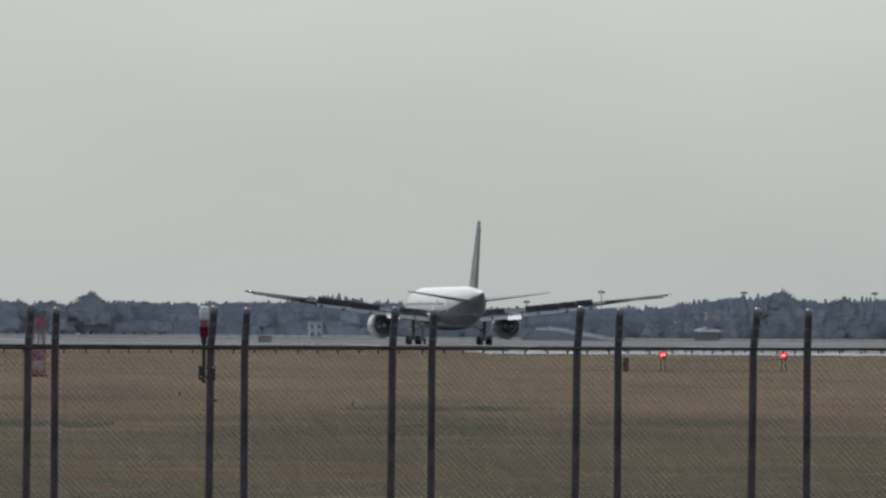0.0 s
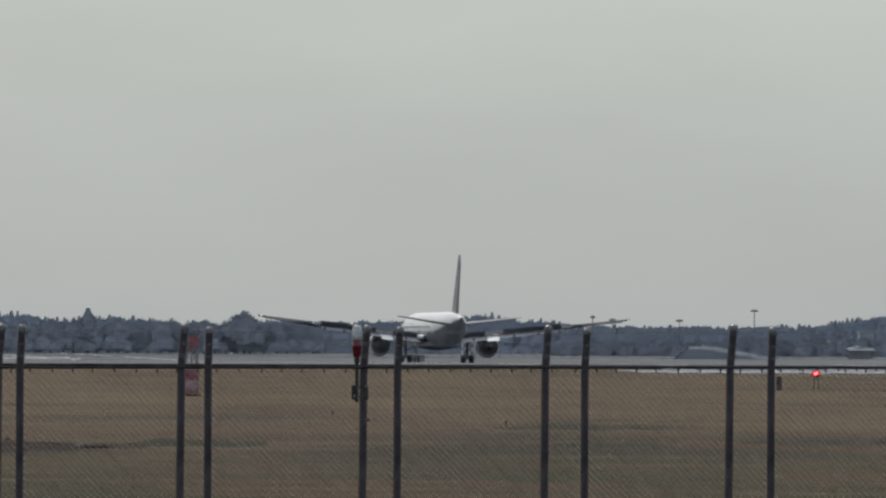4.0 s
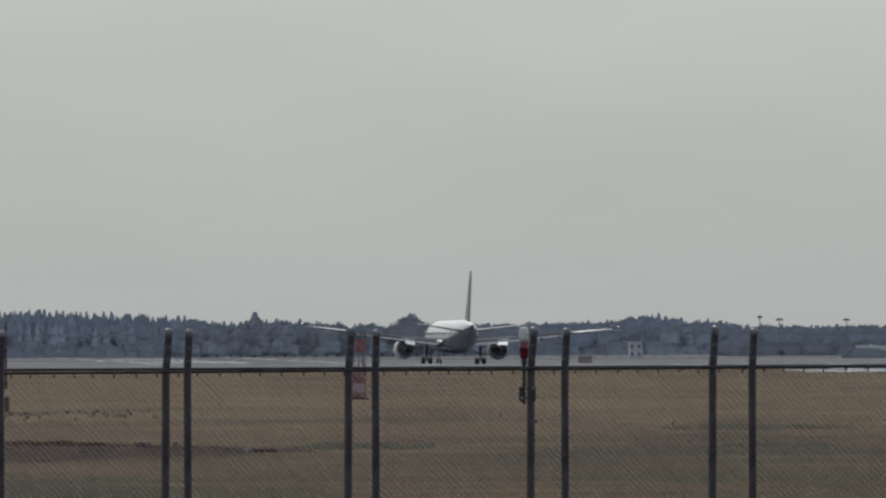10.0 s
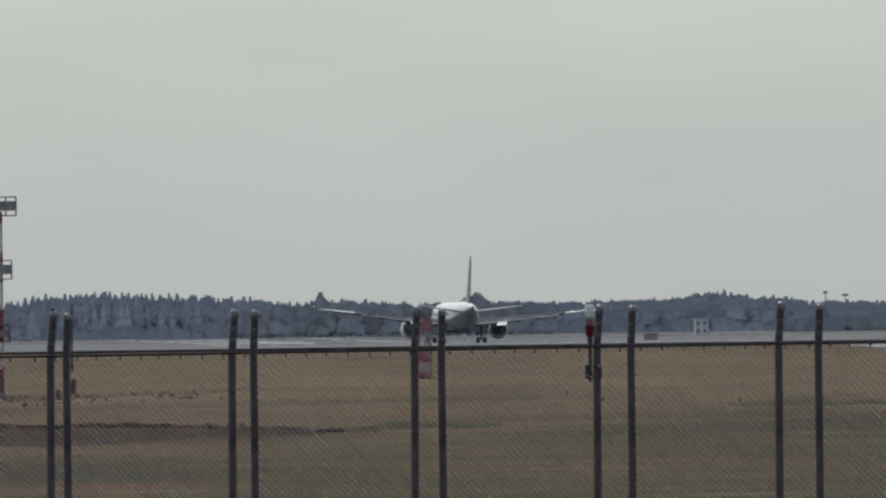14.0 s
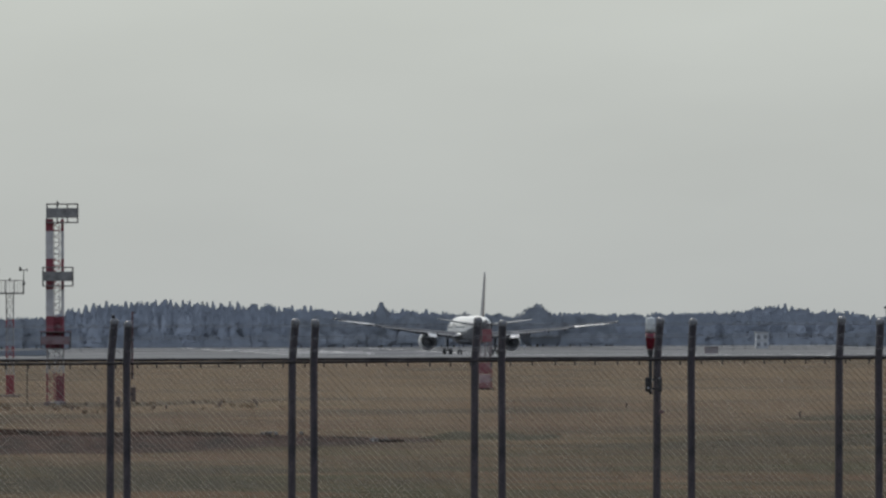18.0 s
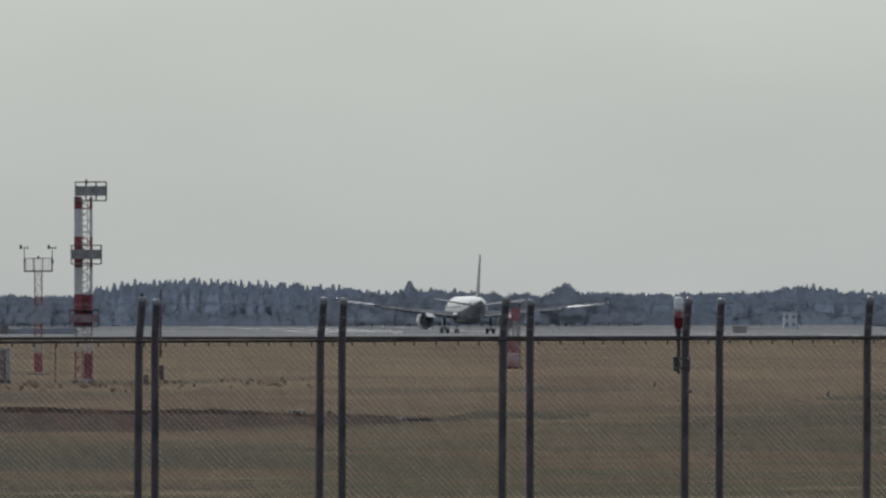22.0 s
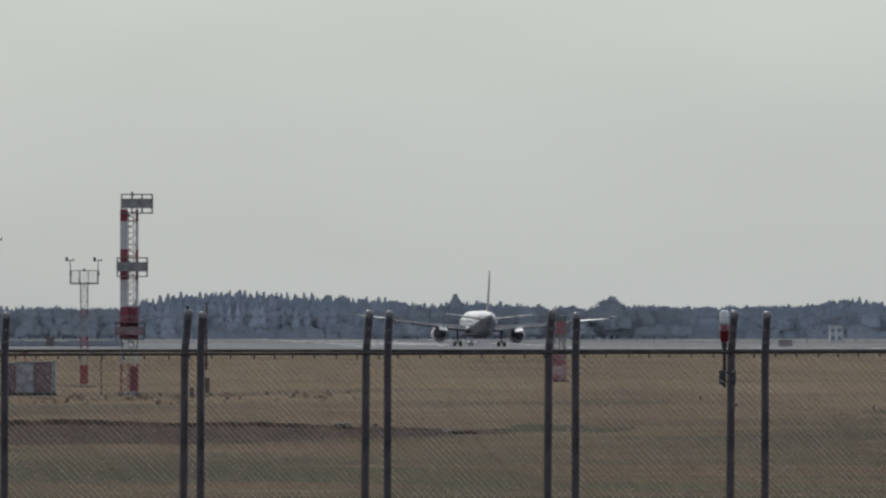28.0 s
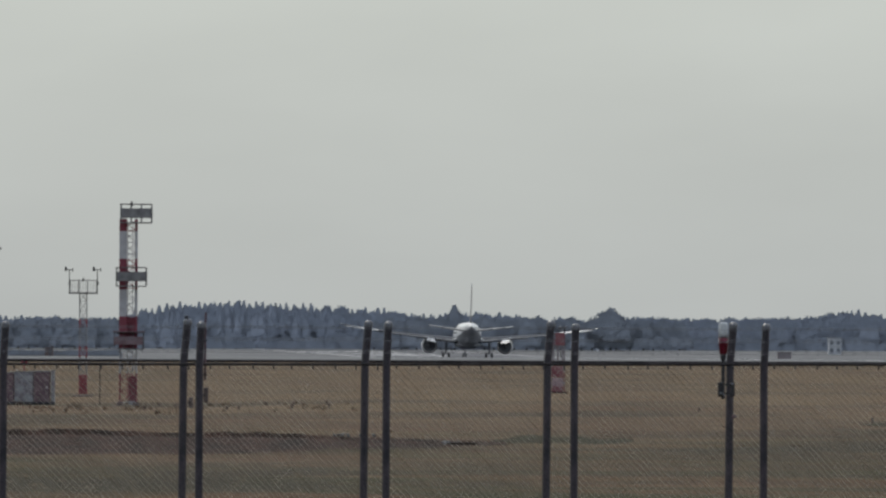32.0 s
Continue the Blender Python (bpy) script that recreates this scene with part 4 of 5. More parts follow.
for y, r, zc in ((37.0, 0.15, 4.7), (36.4, 0.85, 4.8), (35.0, 1.65, 5.0), (33.0, 2.35, 5.3), (30.0, 2.95, 5.65), (27.0, 3.1, 5.8), (10.0, 3.1, 5.8), (-10.0, 3.1, 5.8), (-16.0, 3.08, 5.82), (-21.0, 2.8, 6.1), (-26.0, 2.2, 6.6), (-31.0, 1.4, 7.15), (-35.0, 0.7, 7.5), (-36.8, 0.32, 7.6)):
    rings.append([(r * math.cos(2 * math.pi * i / 32), y, zc + r * math.sin(2 * math.pi * i / 32)) for i in range(32)])
upper = [[r[i] for i in range(-1, 18)] for r in rings]
loft(bm, upper, cap=False, closed=False)
part("fuselage", bm, M_WHITE, plane, "white upper fuselage", True)
# lower half in grey: the underside's shade is painted on
bm = bm_new()
loft(bm, [[r[i % 32] for i in range(17, 32)] for r in rings], cap=False, closed=False)
part("lower_fuselage", bm, M_BELLY, plane, "lower fuselage with underside shade painted grey", True)
bm = bm_new()
rings = []
for y, w, zt, zb in ((13.0, 1.2, 3.2, 2.75), (9.0, 3.1, 3.9, 2.35), (0.0, 3.35, 4.1, 2.2), (-7.0, 3.1, 3.9, 2.35), (-11.5, 1.2, 3.2, 2.75)):
    zc, hz = (zt + zb) / 2, (zt - zb) / 2
    rings.append([(w * math.cos(2 * math.pi * i / 20), y, zc + hz * math.sin(2 * math.pi * i / 20)) for i in range(20)])
loft(bm, rings)
part("belly_fairing", bm, M_BELLY, plane, "grey belly fairing", True)
bm = bm_new()
lathe(bm, ((-36.7, 0.34), (-37.3, 0.26), (-37.0, 0.2)), 0, 7.6, 14)
part("exhaust_pipe", bm, M_DUCT, plane)
# cabin windows and doors
wbm = bm_new()
box(wbm, 0, 0, 0, 0.03, 0.27, 0.4, 0.01)
win = None
for side in (-1, 1):
    for k in range(52):
        y = 27.0 - k * 0.84
        m = pose(side * 3.075, y, 6.25)
        if win is None:
            win = part("cabin_window", wbm, M_PANE, plane, m=m)
        else:
            again(win, plane, m)
    for y in (28.5, 12.0, -9.0, -19.4):
        bm = bm_new()
        box(bm, side * (3.09 if y > -15 else 2.9), y, 6.0, 0.06, 1.1, 1.95, 0.02)
        part("cabin_door", bm, M_WHITE, plane)

# wings with their flaps, ailerons, spoilers and tracks
SPOILERS, FLAPS = [], []
for side in (-1, 1):
    bm = bm_new()
    rings = []
    for x in (2.4, 5.0, 10.0, 16.0, 22.0, 27.0, 29.5, 31.6, 32.7):
        le, te = wing_le(x), wing_te(x)
        rings.append(airfoil(side * x, le, le - te, wing_z(x), 0.12 if x < 12 else 0.1))
    loft(bm, rings)
    wing = part("wing", bm, M_WING, plane, "swept wing, its pale grey darkened for haze")
    # white fairing where the wing's trailing edge meets the body
    bm = bm_new()
    lathe(bm, ((-1.0, 0.1), (-2.2, 0.42), (-4.0, 0.58), (-6.0, 0.5), (-7.6, 0.3), (-8.4, 0.06)), side * 3.35, 4.5, 14, True, 0.85)
    part("root_fairing", bm, M_WHITE, plane, "white wing root fairing", True)
    # slats along the leading edge
    for x0, x1 in ((11.5, 16.0), (16.2, 20.5), (20.7, 25.0), (25.2, 29.0)):
        bm = bm_new()
        rings = []
        for x in (x0, x1):
            le = wing_le(x)
            rings.append([(side * x, le + 0.35, wing_z(x) - 0.22), (side * x, le + 0.1, wing_z(x) + 0.1), (side * x, le - 0.5, wing_z(x) + 0.22), (side * x, le - 0.1, wing_z(x) - 0.1)])
        loft(bm, rings)
        part("slat", bm, M_WHITE, wing)
    # trailing edge flaps: (inner x, outer x, chord)
    for x0, x1, chord in ((3.3, 8.4, 2.9), (10.9, 16.2, 2.3), (16.3, 21.8, 2.0)):
        xm = (x0 + x1) / 2
        hinge = Vector((side * xm, wing_te(xm) + 0.75, wing_z(xm) - 0.12))
        sweep = math.degrees(math.atan2(wing_te(x1) - wing_te(x0), x1 - x0)) * side
        hw = (x1 - x0) / 2 / math.cos(radians(sweep))
        bm = bm_new()
        rings = []
        for x, c in ((-hw, chord), (hw, chord * 0.9)):
            if side < 0:
                c = chord * 0.9 if x < 0 else chord
            rings.append([(x, 0.2, 0), (x, 0.0, 0.2), (x, -c * 0.45, 0.16), (x, -c, 0.0), (x, -c * 0.45, -0.14), (x, 0.0, -0.15)])
        loft(bm, rings)
        base = Matrix.Translation(hinge) @ pose(0, 0, 0, 0, -side * 5.5, sweep)
        fl = part("flap", bm, M_FLAP, plane, "lowered dark grey flap", m=base)
        FLAPS.append((fl, base))
    for x0, x1, chord in ((8.5, 10.6, 2.3), (23.2, 31.6, 1.2)):
        xm = (x0 + x1) / 2
        hinge = Vector((side * xm, wing_te(xm) + 0.5, wing_z(xm) - 0.02))
        sweep = math.degrees(math.atan2(wing_te(x1) - wing_te(x0), x1 - x0)) * side
        hw = (x1 - x0) / 2 / math.cos(radians(sweep))
        bm = bm_new()
        loft(bm, [[(x, 0.1, 0.1), (x, -chord, 0.0), (x, -chord * 0.5, -0.12), (x, 0.1, -0.12)] for x in (-hw, hw)])
        base = Matrix.Translation(hinge) @ pose(0, 0, 0, 0, -side * 5.5, sweep)
        fl = part("aileron", bm, M_WHITE if xm < 15 else M_AIL, plane, m=base)
        FLAPS.append((fl, base))
    # spoilers on the upper side
    for x0, x1 in ((4.0, 6.08), (6.12, 8.2), (11.4, 13.88), (13.92, 16.38), (16.42, 18.88), (18.92, 21.4)):
        xm = (x0 + x1) / 2
        hinge = Vector((side * xm, wing_te(xm) + 1.4, wing_z(xm) + 0.16))
        sweep = math.degrees(math.atan2(wing_te(x1) - wing_te(x0), x1 - x0)) * side
        hw = (x1 - x0) / 2 / math.cos(radians(sweep))
        bm = bm_new()
        loft(bm, [[(x, 0.0, 0.03), (x, -1.05, 0.02), (x, -1.05, -0.02), (x, 0.0, -0.04)] for x in (-hw, hw)])
        base = Matrix.Translation(hinge) @ pose(0, 0, 0, 0, -side * 5.5, sweep)
        spo = part("spoiler", bm, M_SPOIL, plane, "raised dark spoiler panel", m=base)
        SPOILERS.append((spo, base))
    for x in (6.0, 13.0, 17.2, 20.8):
        bm = bm_new()
        y0 = wing_te(x)
        rings = []
        for y, r in ((y0 + 3.2, 0.06), (y0 + 1.6, 0.28), (y0 - 0.4, 0.3), (y0 - 1.9, 0.05)):
            rings.append([(side * x + r * 0.7 * math.cos(a * math.pi / 4), y, wing_z(x) - 0.42 + r * math.sin(a * math.pi / 4)) for a in range(8)])
        loft(bm, rings)
        part("flap_track_fairing", bm, M_WING, wing)
    bm = bm_new()
    bmesh.ops.create_uvsphere(bm, u_segments=8, v_segments=6, radius=0.07, matrix=Matrix.Translation((side * 32.3, wing_te(32.3) - 0.1, wing_z(32.3) + 0.03)))
    part("tip_light", bm, glowing("tip_light_glow", (1.0, 0.98, 0.92), 2.0), wing, "small white tip light")
    # engine
    ex, ez = side * 9.7, 2.95
    bm = bm_new()
    lathe(bm, ((9.30, 1.72), (8.60, 1.9), (7.40, 2.02), (5.20, 2.04), (3.60, 1.86), (2.60, 1.6), (2.62, 1.54), (3.60, 1.52), (6.00, 1.52)), ex, ez, 28)
    eng = part("engine", bm, M_WHITE, plane, "large white engine nacelle", True)
    bm = bm_new()
    lathe(bm, ((9.28, 1.735), (9.55, 1.68), (9.62, 1.6), (9.50, 1.52), (9.00, 1.5)), ex, ez, 28)
    part("intake_lip", bm, M_LIP, eng, "polished intake lip", True)
    bm = bm_new()
    lathe(bm, ((5.60, 1.5), (5.20, 1.2), (3.20, 1.05), (1.70, 0.8), (1.72, 0.7), (2.40, 0.6)), ex, ez, 24)
    part("core_nozzle", bm, M_DUCT, eng, "exhaust nozzle greyed for haze", True)
    bm = bm_new()
    lathe(bm, ((2.60, 0.62), (1.60, 0.45), (0.70, 0.05)), ex, ez, 20, True)
    part("exhaust_cone", bm, M_DUCT, eng, smooth=True)
    bm = bm_new()
    lathe(bm, ((8.20, 0.5), (8.25, 1.54), (8.05, 1.54), (8.00, 0.5)), ex, ez, 24)
    part("fan", bm, M_DUCT, eng)
    # added annulus near the exit; catches sky light so the opening isn't black
    bm = bm_new()
    lathe(bm, ((3.30, 1.54), (3.02, 1.5), (2.95, 1.02)), ex, ez, 24)
    part("duct_cover", bm, M_DUCT, eng)
    bm = bm_new()
    loft(bm, [[(ex - 0.25, 7.0, ez + 1.75), (ex + 0.25, 7.0, ez + 1.75), (ex + 0.25, 6.2, wing_z(9.7) + 0.25), (ex - 0.25, 6.2, wing_z(9.7) + 0.25)],
              [(ex - 0.2, 0.4, ez + 0.9), (ex + 0.2, 0.4, ez + 0.9), (ex + 0.2, 0.2, wing_z(9.7) - 0.2), (ex - 0.2, 0.2, wing_z(9.7) - 0.2)]])
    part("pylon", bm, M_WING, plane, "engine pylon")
    # tailplane
    bm = bm_new()
    loft(bm, [airfoil(side * x, le, c, z, 0.1) for x, le, c, z in ((0.8, -25.2, 7.2, 6.75), (4.0, -27.6, 5.6, 7.1), (10.2, -32.4, 2.6, 7.95), (10.75, -33.2, 1.9, 8.0))])
    tp = part("tailplane", bm, M_TAIL, plane, "pale grey tailplane")
    bm = bm_new()
    loft(bm, [[(side * x, te + 0.1, z + 0.07), (side * x, te - 0.75, z + 0.0), (side * x, te + 0.1, z - 0.12)] for x, te, z in ((1.6, -31.9, 6.82), (9.6, -34.5, 7.86))])
    part("elevator", bm, M_TAIL, tp)
    # main gear
    gx = side * 5.5
    bm = bm_new()
    tube(bm, (gx, 0, 1.0), (gx, 0.2, 4.0), 0.22, 0.26, seg=12)
    gear = part("main_gear", bm, M_STRUT, plane, "grey landing gear leg")
    bm = bm_new()
    tube(bm, (gx, 1.6, 0.8), (gx, -1.6, 0.8), 0.16, seg=8)
    part("bogie_beam", bm, M_STRUT, gear)
    bm = bm_new()
    tube(bm, (gx, 0.1, 2.0), (gx - side * 2.2, 0.3, 3.4), 0.1, seg=8)
    part("side_brace", bm, M_STRUT, gear)
    bm = bm_new()
    box(bm, gx + side * 0.5, 0.1, 2.9, 0.08, 1.7, 1.7, 0.03)
    part("gear_door", bm, M_WHITE, gear)
    for yy in (-1.46, 0, 1.46):
        for dx in (-0.72, 0.72):
            bm = bm_new()
            prof = ((0.3, -0.24), (0.58, -0.25), (0.66, -0.16), (0.68, 0.0), (0.66, 0.16), (0.58, 0.25), (0.3, 0.24))
            loft(bm, [[(gx + dx + w, yy + r * math.cos(2 * math.pi * i / 18), 0.68 + r * math.sin(2 * math.pi * i / 18)) for i in range(18)] for r, w in prof])
            wheel = part("tyre", bm, M_TYRE, gear, "rubber tyre greyed for haze", True)

bm = bm_new()
loft(bm, [[(0.06, le, z), (0.16, le - c * 0.3, z), (0.02, le - c, z), (-0.16, le - c * 0.3, z), (-0.06, le, z)] if z < 9 else
          [(0.04, le, z), (0.13 if z < 15 else 0.08, le - c * 0.3, z), (0.02, le - c, z), (-0.13 if z < 15 else -0.08, le - c * 0.3, z), (-0.04, le, z)]
          for z, le, c in ((7.8, -21.6, 9.8), (9.4, -23.0, 8.7), (13.5, -26.8, 6.3), (18.2, -31.0, 3.7), (18.7, -31.6, 3.0))])
fin = part("tail_fin", bm, M_FIN, plane, "tall pale grey tail fin")
bm = bm_new()
loft(bm, [[(0.1, te + d, z), (0.0, te - 0.9, z), (-0.1, te + d, z)] for z, te, d in ((8.6, -31.6, 2.6), (13.0, -32.9, 1.1), (17.6, -34.2, 0.1))])
part("rudder", bm, M_RUDDER, fin, "dark red rudder")
bm = bm_new()
tube(bm, (0, 31.2, 0.6), (0, 31.0, 3.2), 0.14, seg=10)
ng = part("nose_gear", bm, M_STRUT, plane)
for dx in (-0.35, 0.35):
    bm = bm_new()
    loft(bm, [[(dx + w, 31.2 + r * math.cos(2 * math.pi * i / 16), 0.55 + r * math.sin(2 * math.pi * i / 16)) for i in range(16)] for r, w in ((0.25, -0.16), (0.5, -0.17), (0.55, 0.0), (0.5, 0.17), (0.25, 0.16))])
    part("tyre", bm, M_TYRE, ng, "rubber tyre greyed for haze", True)


# ---- woods along the far side of the airfield ----
def clumps(store, rng, centre, size, count, shape, leaf):
    """Many small leaf clumps on a crown, added to store as blocks of four corners: shape is 'cone' or 'dome'."""
    g = np.random.default_rng(rng.randrange(10 ** 9))
    cx, cy, cz = centre
    sx, sz = size
    a = g.uniform(0, 2 * math.pi, count)
    s = leaf * g.uniform(0.6, 1.3, count)
    if shape == "cone":
        f = g.random(count) ** 1.05
        r = sx * (1.02 - f) ** 0.7 * g.uniform(0.94, 1.1, count) * (0.9 + 0.2 * np.sin(f * 26 + a * 2))
        p = np.stack((cx + r * np.cos(a), cy + r * np.sin(a), cz + sz * f - 0.12 * r), 1)
        s = s * (1.15 - 0.7 * f)
    else:
        u = g.uniform(-0.35, 1, count)
        q = np.sqrt(np.maximum(0, 1 - u * u))
        k = g.uniform(0.94, 1.09, count) * (0.88 + 0.1 * np.sin(3 * a + cx) + 0.08 * np.sin(5 * u + 2 * a + cy))
        p = np.stack((cx + sx * k * q * np.cos(a), cy + sx * k * q * np.sin(a), cz + sz * k * u), 1)
    # clumps hang upright on the crown, turned every way
    if shape == "cone":
        out = np.stack((np.cos(a), np.sin(a), np.full(count, 0.02)), 1)
    else:
        out = np.stack((q * np.cos(a), q * np.sin(a), 0.12 * u - 0.05), 1)
    out = 0.6 * out + 0.6 * g.normal(size=(count, 3)) * (1, 1, 0.06)
    d1 = np.cross(out, g.normal(size=(count, 3)))
    d2 = np.cross(out, d1)
    d1 *= (s / np.linalg.norm(d1, axis=1))[:, None]
    d2 *= (0.75 * s / np.linalg.norm(d2, axis=1))[:, None]
    store.append(np.stack((p - d1, p - d2, p + d1, p + d2), 1).reshape(-1, 3))
    # the dense heart of the crown, just under the outer clumps
    ring = np.arange(9) * math.pi / 4 + cx
    if shape == "cone":
        f = np.array((0.0, 0.15, 0.3, 0.45, 0.6, 0.75, 0.88, 1.0))[:, None]
        r = sx * (1.02 - f) ** 0.7 * 1.02 * (0.9 + 0.2 * np.sin(f * 26 + ring * 2))
        z = cz + sz * f - 0.12 * r
    else:
        u = np.array((-0.4, -0.1, 0.2, 0.45, 0.7, 0.88, 1.0))[:, None]
        k = 1.02 * (0.88 + 0.1 * np.sin(3 * ring + cx) + 0.08 * np.sin(5 * u + 2 * ring + cy))
        r = sx * k * np.sqrt(np.maximum(0.001, 1 - u * u))
        z = cz + sz * k * u
    q = np.stack((cx + r * np.cos(ring), cy + r * np.sin(ring), z + 0 * r), 2)
    store.append(np.stack((q[:-1, :-1], q[:-1, 1:], q[1:, 1:], q[1:, :-1]), 2).reshape(-1, 3))


def crown_object(name, store, mat):
    """One mesh from all the leaf clumps in store."""
    co = np.concatenate(store)
    n = len(co) // 4
    me = bpy.data.meshes.new(name)
    me.vertices.add(len(co))
    me.vertices.foreach_set("co", co.ravel())
    me.loops.add(4 * n)
    me.loops.foreach_set("vertex_index", np.arange(4 * n, dtype=np.int32))
    me.polygons.add(n)
    me.polygons.foreach_set("loop_start", np.arange(0, 4 * n, 4, dtype=np.int32))
    me.update(calc_edges=True)
    me.materials.append(mat)
    return new(name, me)


def trunk(verts, faces, rng, x, y, z, h, r):
    n = len(verts)
    for k, (f, q) in enumerate(((0, 1.0), (0.5, 0.7), (1.0, 0.2))):
        for i in range(5):
            a = 2 * math.pi * i / 5
            verts.append((x + r * q * math.cos(a), y + r * q * math.sin(a), z + h * f))
    for k in range(2):
        for i in range(5):
            j = (i + 1) % 5
            faces.append((n + k * 5 + i, n + k * 5 + j, n + k * 5 + 5 + j, n + k * 5 + 5 + i))


# how high the woods stand, by bearing
SKYLINE_U = (-960, -780, -690, -630, -570, -530, -480, -430, -360, -300, -200, -80, -45, 60, 120, 180, 260, 330, 420, 520, 620, 740, 790, 830, 900, 1000, 1100, 1250, 1330, 1380, 1480, 1540, 1600, 1660, 1720, 1850)
SKYLINE_V = (52, 50, 52, 48, 52, 66, 74, 77, 80, 76, 72, 64, 55, 62, 57, 53, 48, 56, 53, 52, 56, 66, 56, 57, 48, 46, 46, 48, 50, 62, 70, 64, 60, 68, 64, 62)


def wood_height(u, y):
    return (float(np.interp(u, SKYLINE_U, SKYLINE_V)) - 2.5) / 16000 * y + EYE - float(ground_z(0, y))


def mesh_object(name, verts, faces, mat):
    me = bpy.data.meshes.new(name)
    me.from_pydata(verts, [], faces)
    me.materials.append(mat)
    return new(name, me)


def build_woods():
    rng = random.Random(77)
    con, leaf, scrub, wood = [], [], [], ([], [])
    for row, y0 in enumerate((2985, 2940, 2895, 2850)):
        u = -980.0
        while u < 1880:
            y = y0 + rng.uniform(-16, 16)
            x, g = bearing(u, y), float(ground_z(0, y))
            top = wood_height(u, y) * (1.0, 0.97, 0.86, 0.72)[row]
            if rng.random() < (0.78 if u < 40 else 0.4):
                top *= rng.uniform(0.9, 1.03)
                clumps(con, rng, (x, y, g + top * 0.1), (rng.uniform(2.2, 4.2), top * 0.92), 420, "cone", 0.36)
            else:
                top *= rng.uniform(0.9, 1.01)
                clumps(leaf, rng, (x, y, g + top * 0.5), (rng.uniform(3.2, 5.2), top * 0.49), 460, "dome", 0.36)
            trunk(*wood, rng, x, y, g - 0.2, top * 0.75, 0.28)
            u += rng.uniform(7, 14) if row < 2 else rng.uniform(8, 16)
    # dense low scrub that closes the wood's foot
    for y0 in (2872, 2836):
        u = -980.0
        while u < 1880:
            y = y0 + rng.uniform(-2.5, 2.5)
            x, g = bearing(u, y), float(ground_z(0, y))
            h = 3.6 + 2.2 * noise.noise((u * 0.02, y0, 3.0)) + rng.uniform(-0.7, 0.7)
            clumps(scrub, rng, (x, y, g + 0.5 * h), (rng.uniform(2.2, 3.2), 0.62 * h), 70, "dome", 0.36)
            clumps(scrub, rng, (x + 0.6, y - 1.5, g + 0.3), (2.4, 1.6), 20, "dome", 0.36)
            u += rng.uniform(4.5, 8.5)
    # darker wood that stands nearer, in two stretches
    near = []
    for u0, u1, v0, v1 in ((-980, -560, 38, 47), (-120, 420, 42, 52)):
        u = u0
        while u < u1:
            y = 2795 + rng.uniform(-15, 15)
            x, g = bearing(u, y), float(ground_z(0, y))
            top = rng.uniform(v0, v1) / 16000 * y + EYE - g
            clumps(near, rng, (x, y, g + top * 0.45), (rng.uniform(3.4, 5.4), top * 0.54), 520, "dome", 0.36)
            for k in (-2.0, 0.0, 2.0):
                h = rng.uniform(3.0, 5.2)
                clumps(near, rng, (x + k, y - 7 + 0.4 * k, g + 0.45 * h), (2.6, 0.6 * h), 80, "dome", 0.36)
            trunk(*wood, rng, x, y, g - 0.2, top * 0.7, 0.25)
            u += rng.uniform(15, 27)
    tagged(crown_object("nearer_wood", near, M_NEARLEAF), "wood with rounded crowns before the conifers, less haze in its colour", "wood", kind="stuff")
    hedge = []
    u = 860.0
    while u < 1750:
        y = 2700 + rng.uniform(-10, 10)
        h = rng.uniform(2.6, 3.6) if u < 1150 else rng.uniform(3.0, 5.5)
        clumps(hedge, rng, (bearing(u, y), y, float(ground_z(0, y)) + 0.8), (3.4, h), 480, "dome", 0.4)
        u += 11
    tagged(crown_object("dark_hedge", hedge, M_NEARLEAF), "long hedge before the far wood, less haze in its colour", "hedge", kind="stuff")
    tagged(crown_object("conifer_wood", con, M_CONIFER), "far conifer wood with pointed tops, haze in its colour", "wood", kind="stuff")
    tagged(crown_object("broadleaf_wood", leaf, M_LEAF), "far wood with rounded crowns, haze in its colour", "wood", kind="stuff")
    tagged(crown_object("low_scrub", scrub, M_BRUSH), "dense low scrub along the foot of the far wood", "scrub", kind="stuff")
    tagged(mesh_object("wood_trunks", *wood, M_BARK), "far tree trunks in the wood", "trunks", kind="stuff")


build_woods()


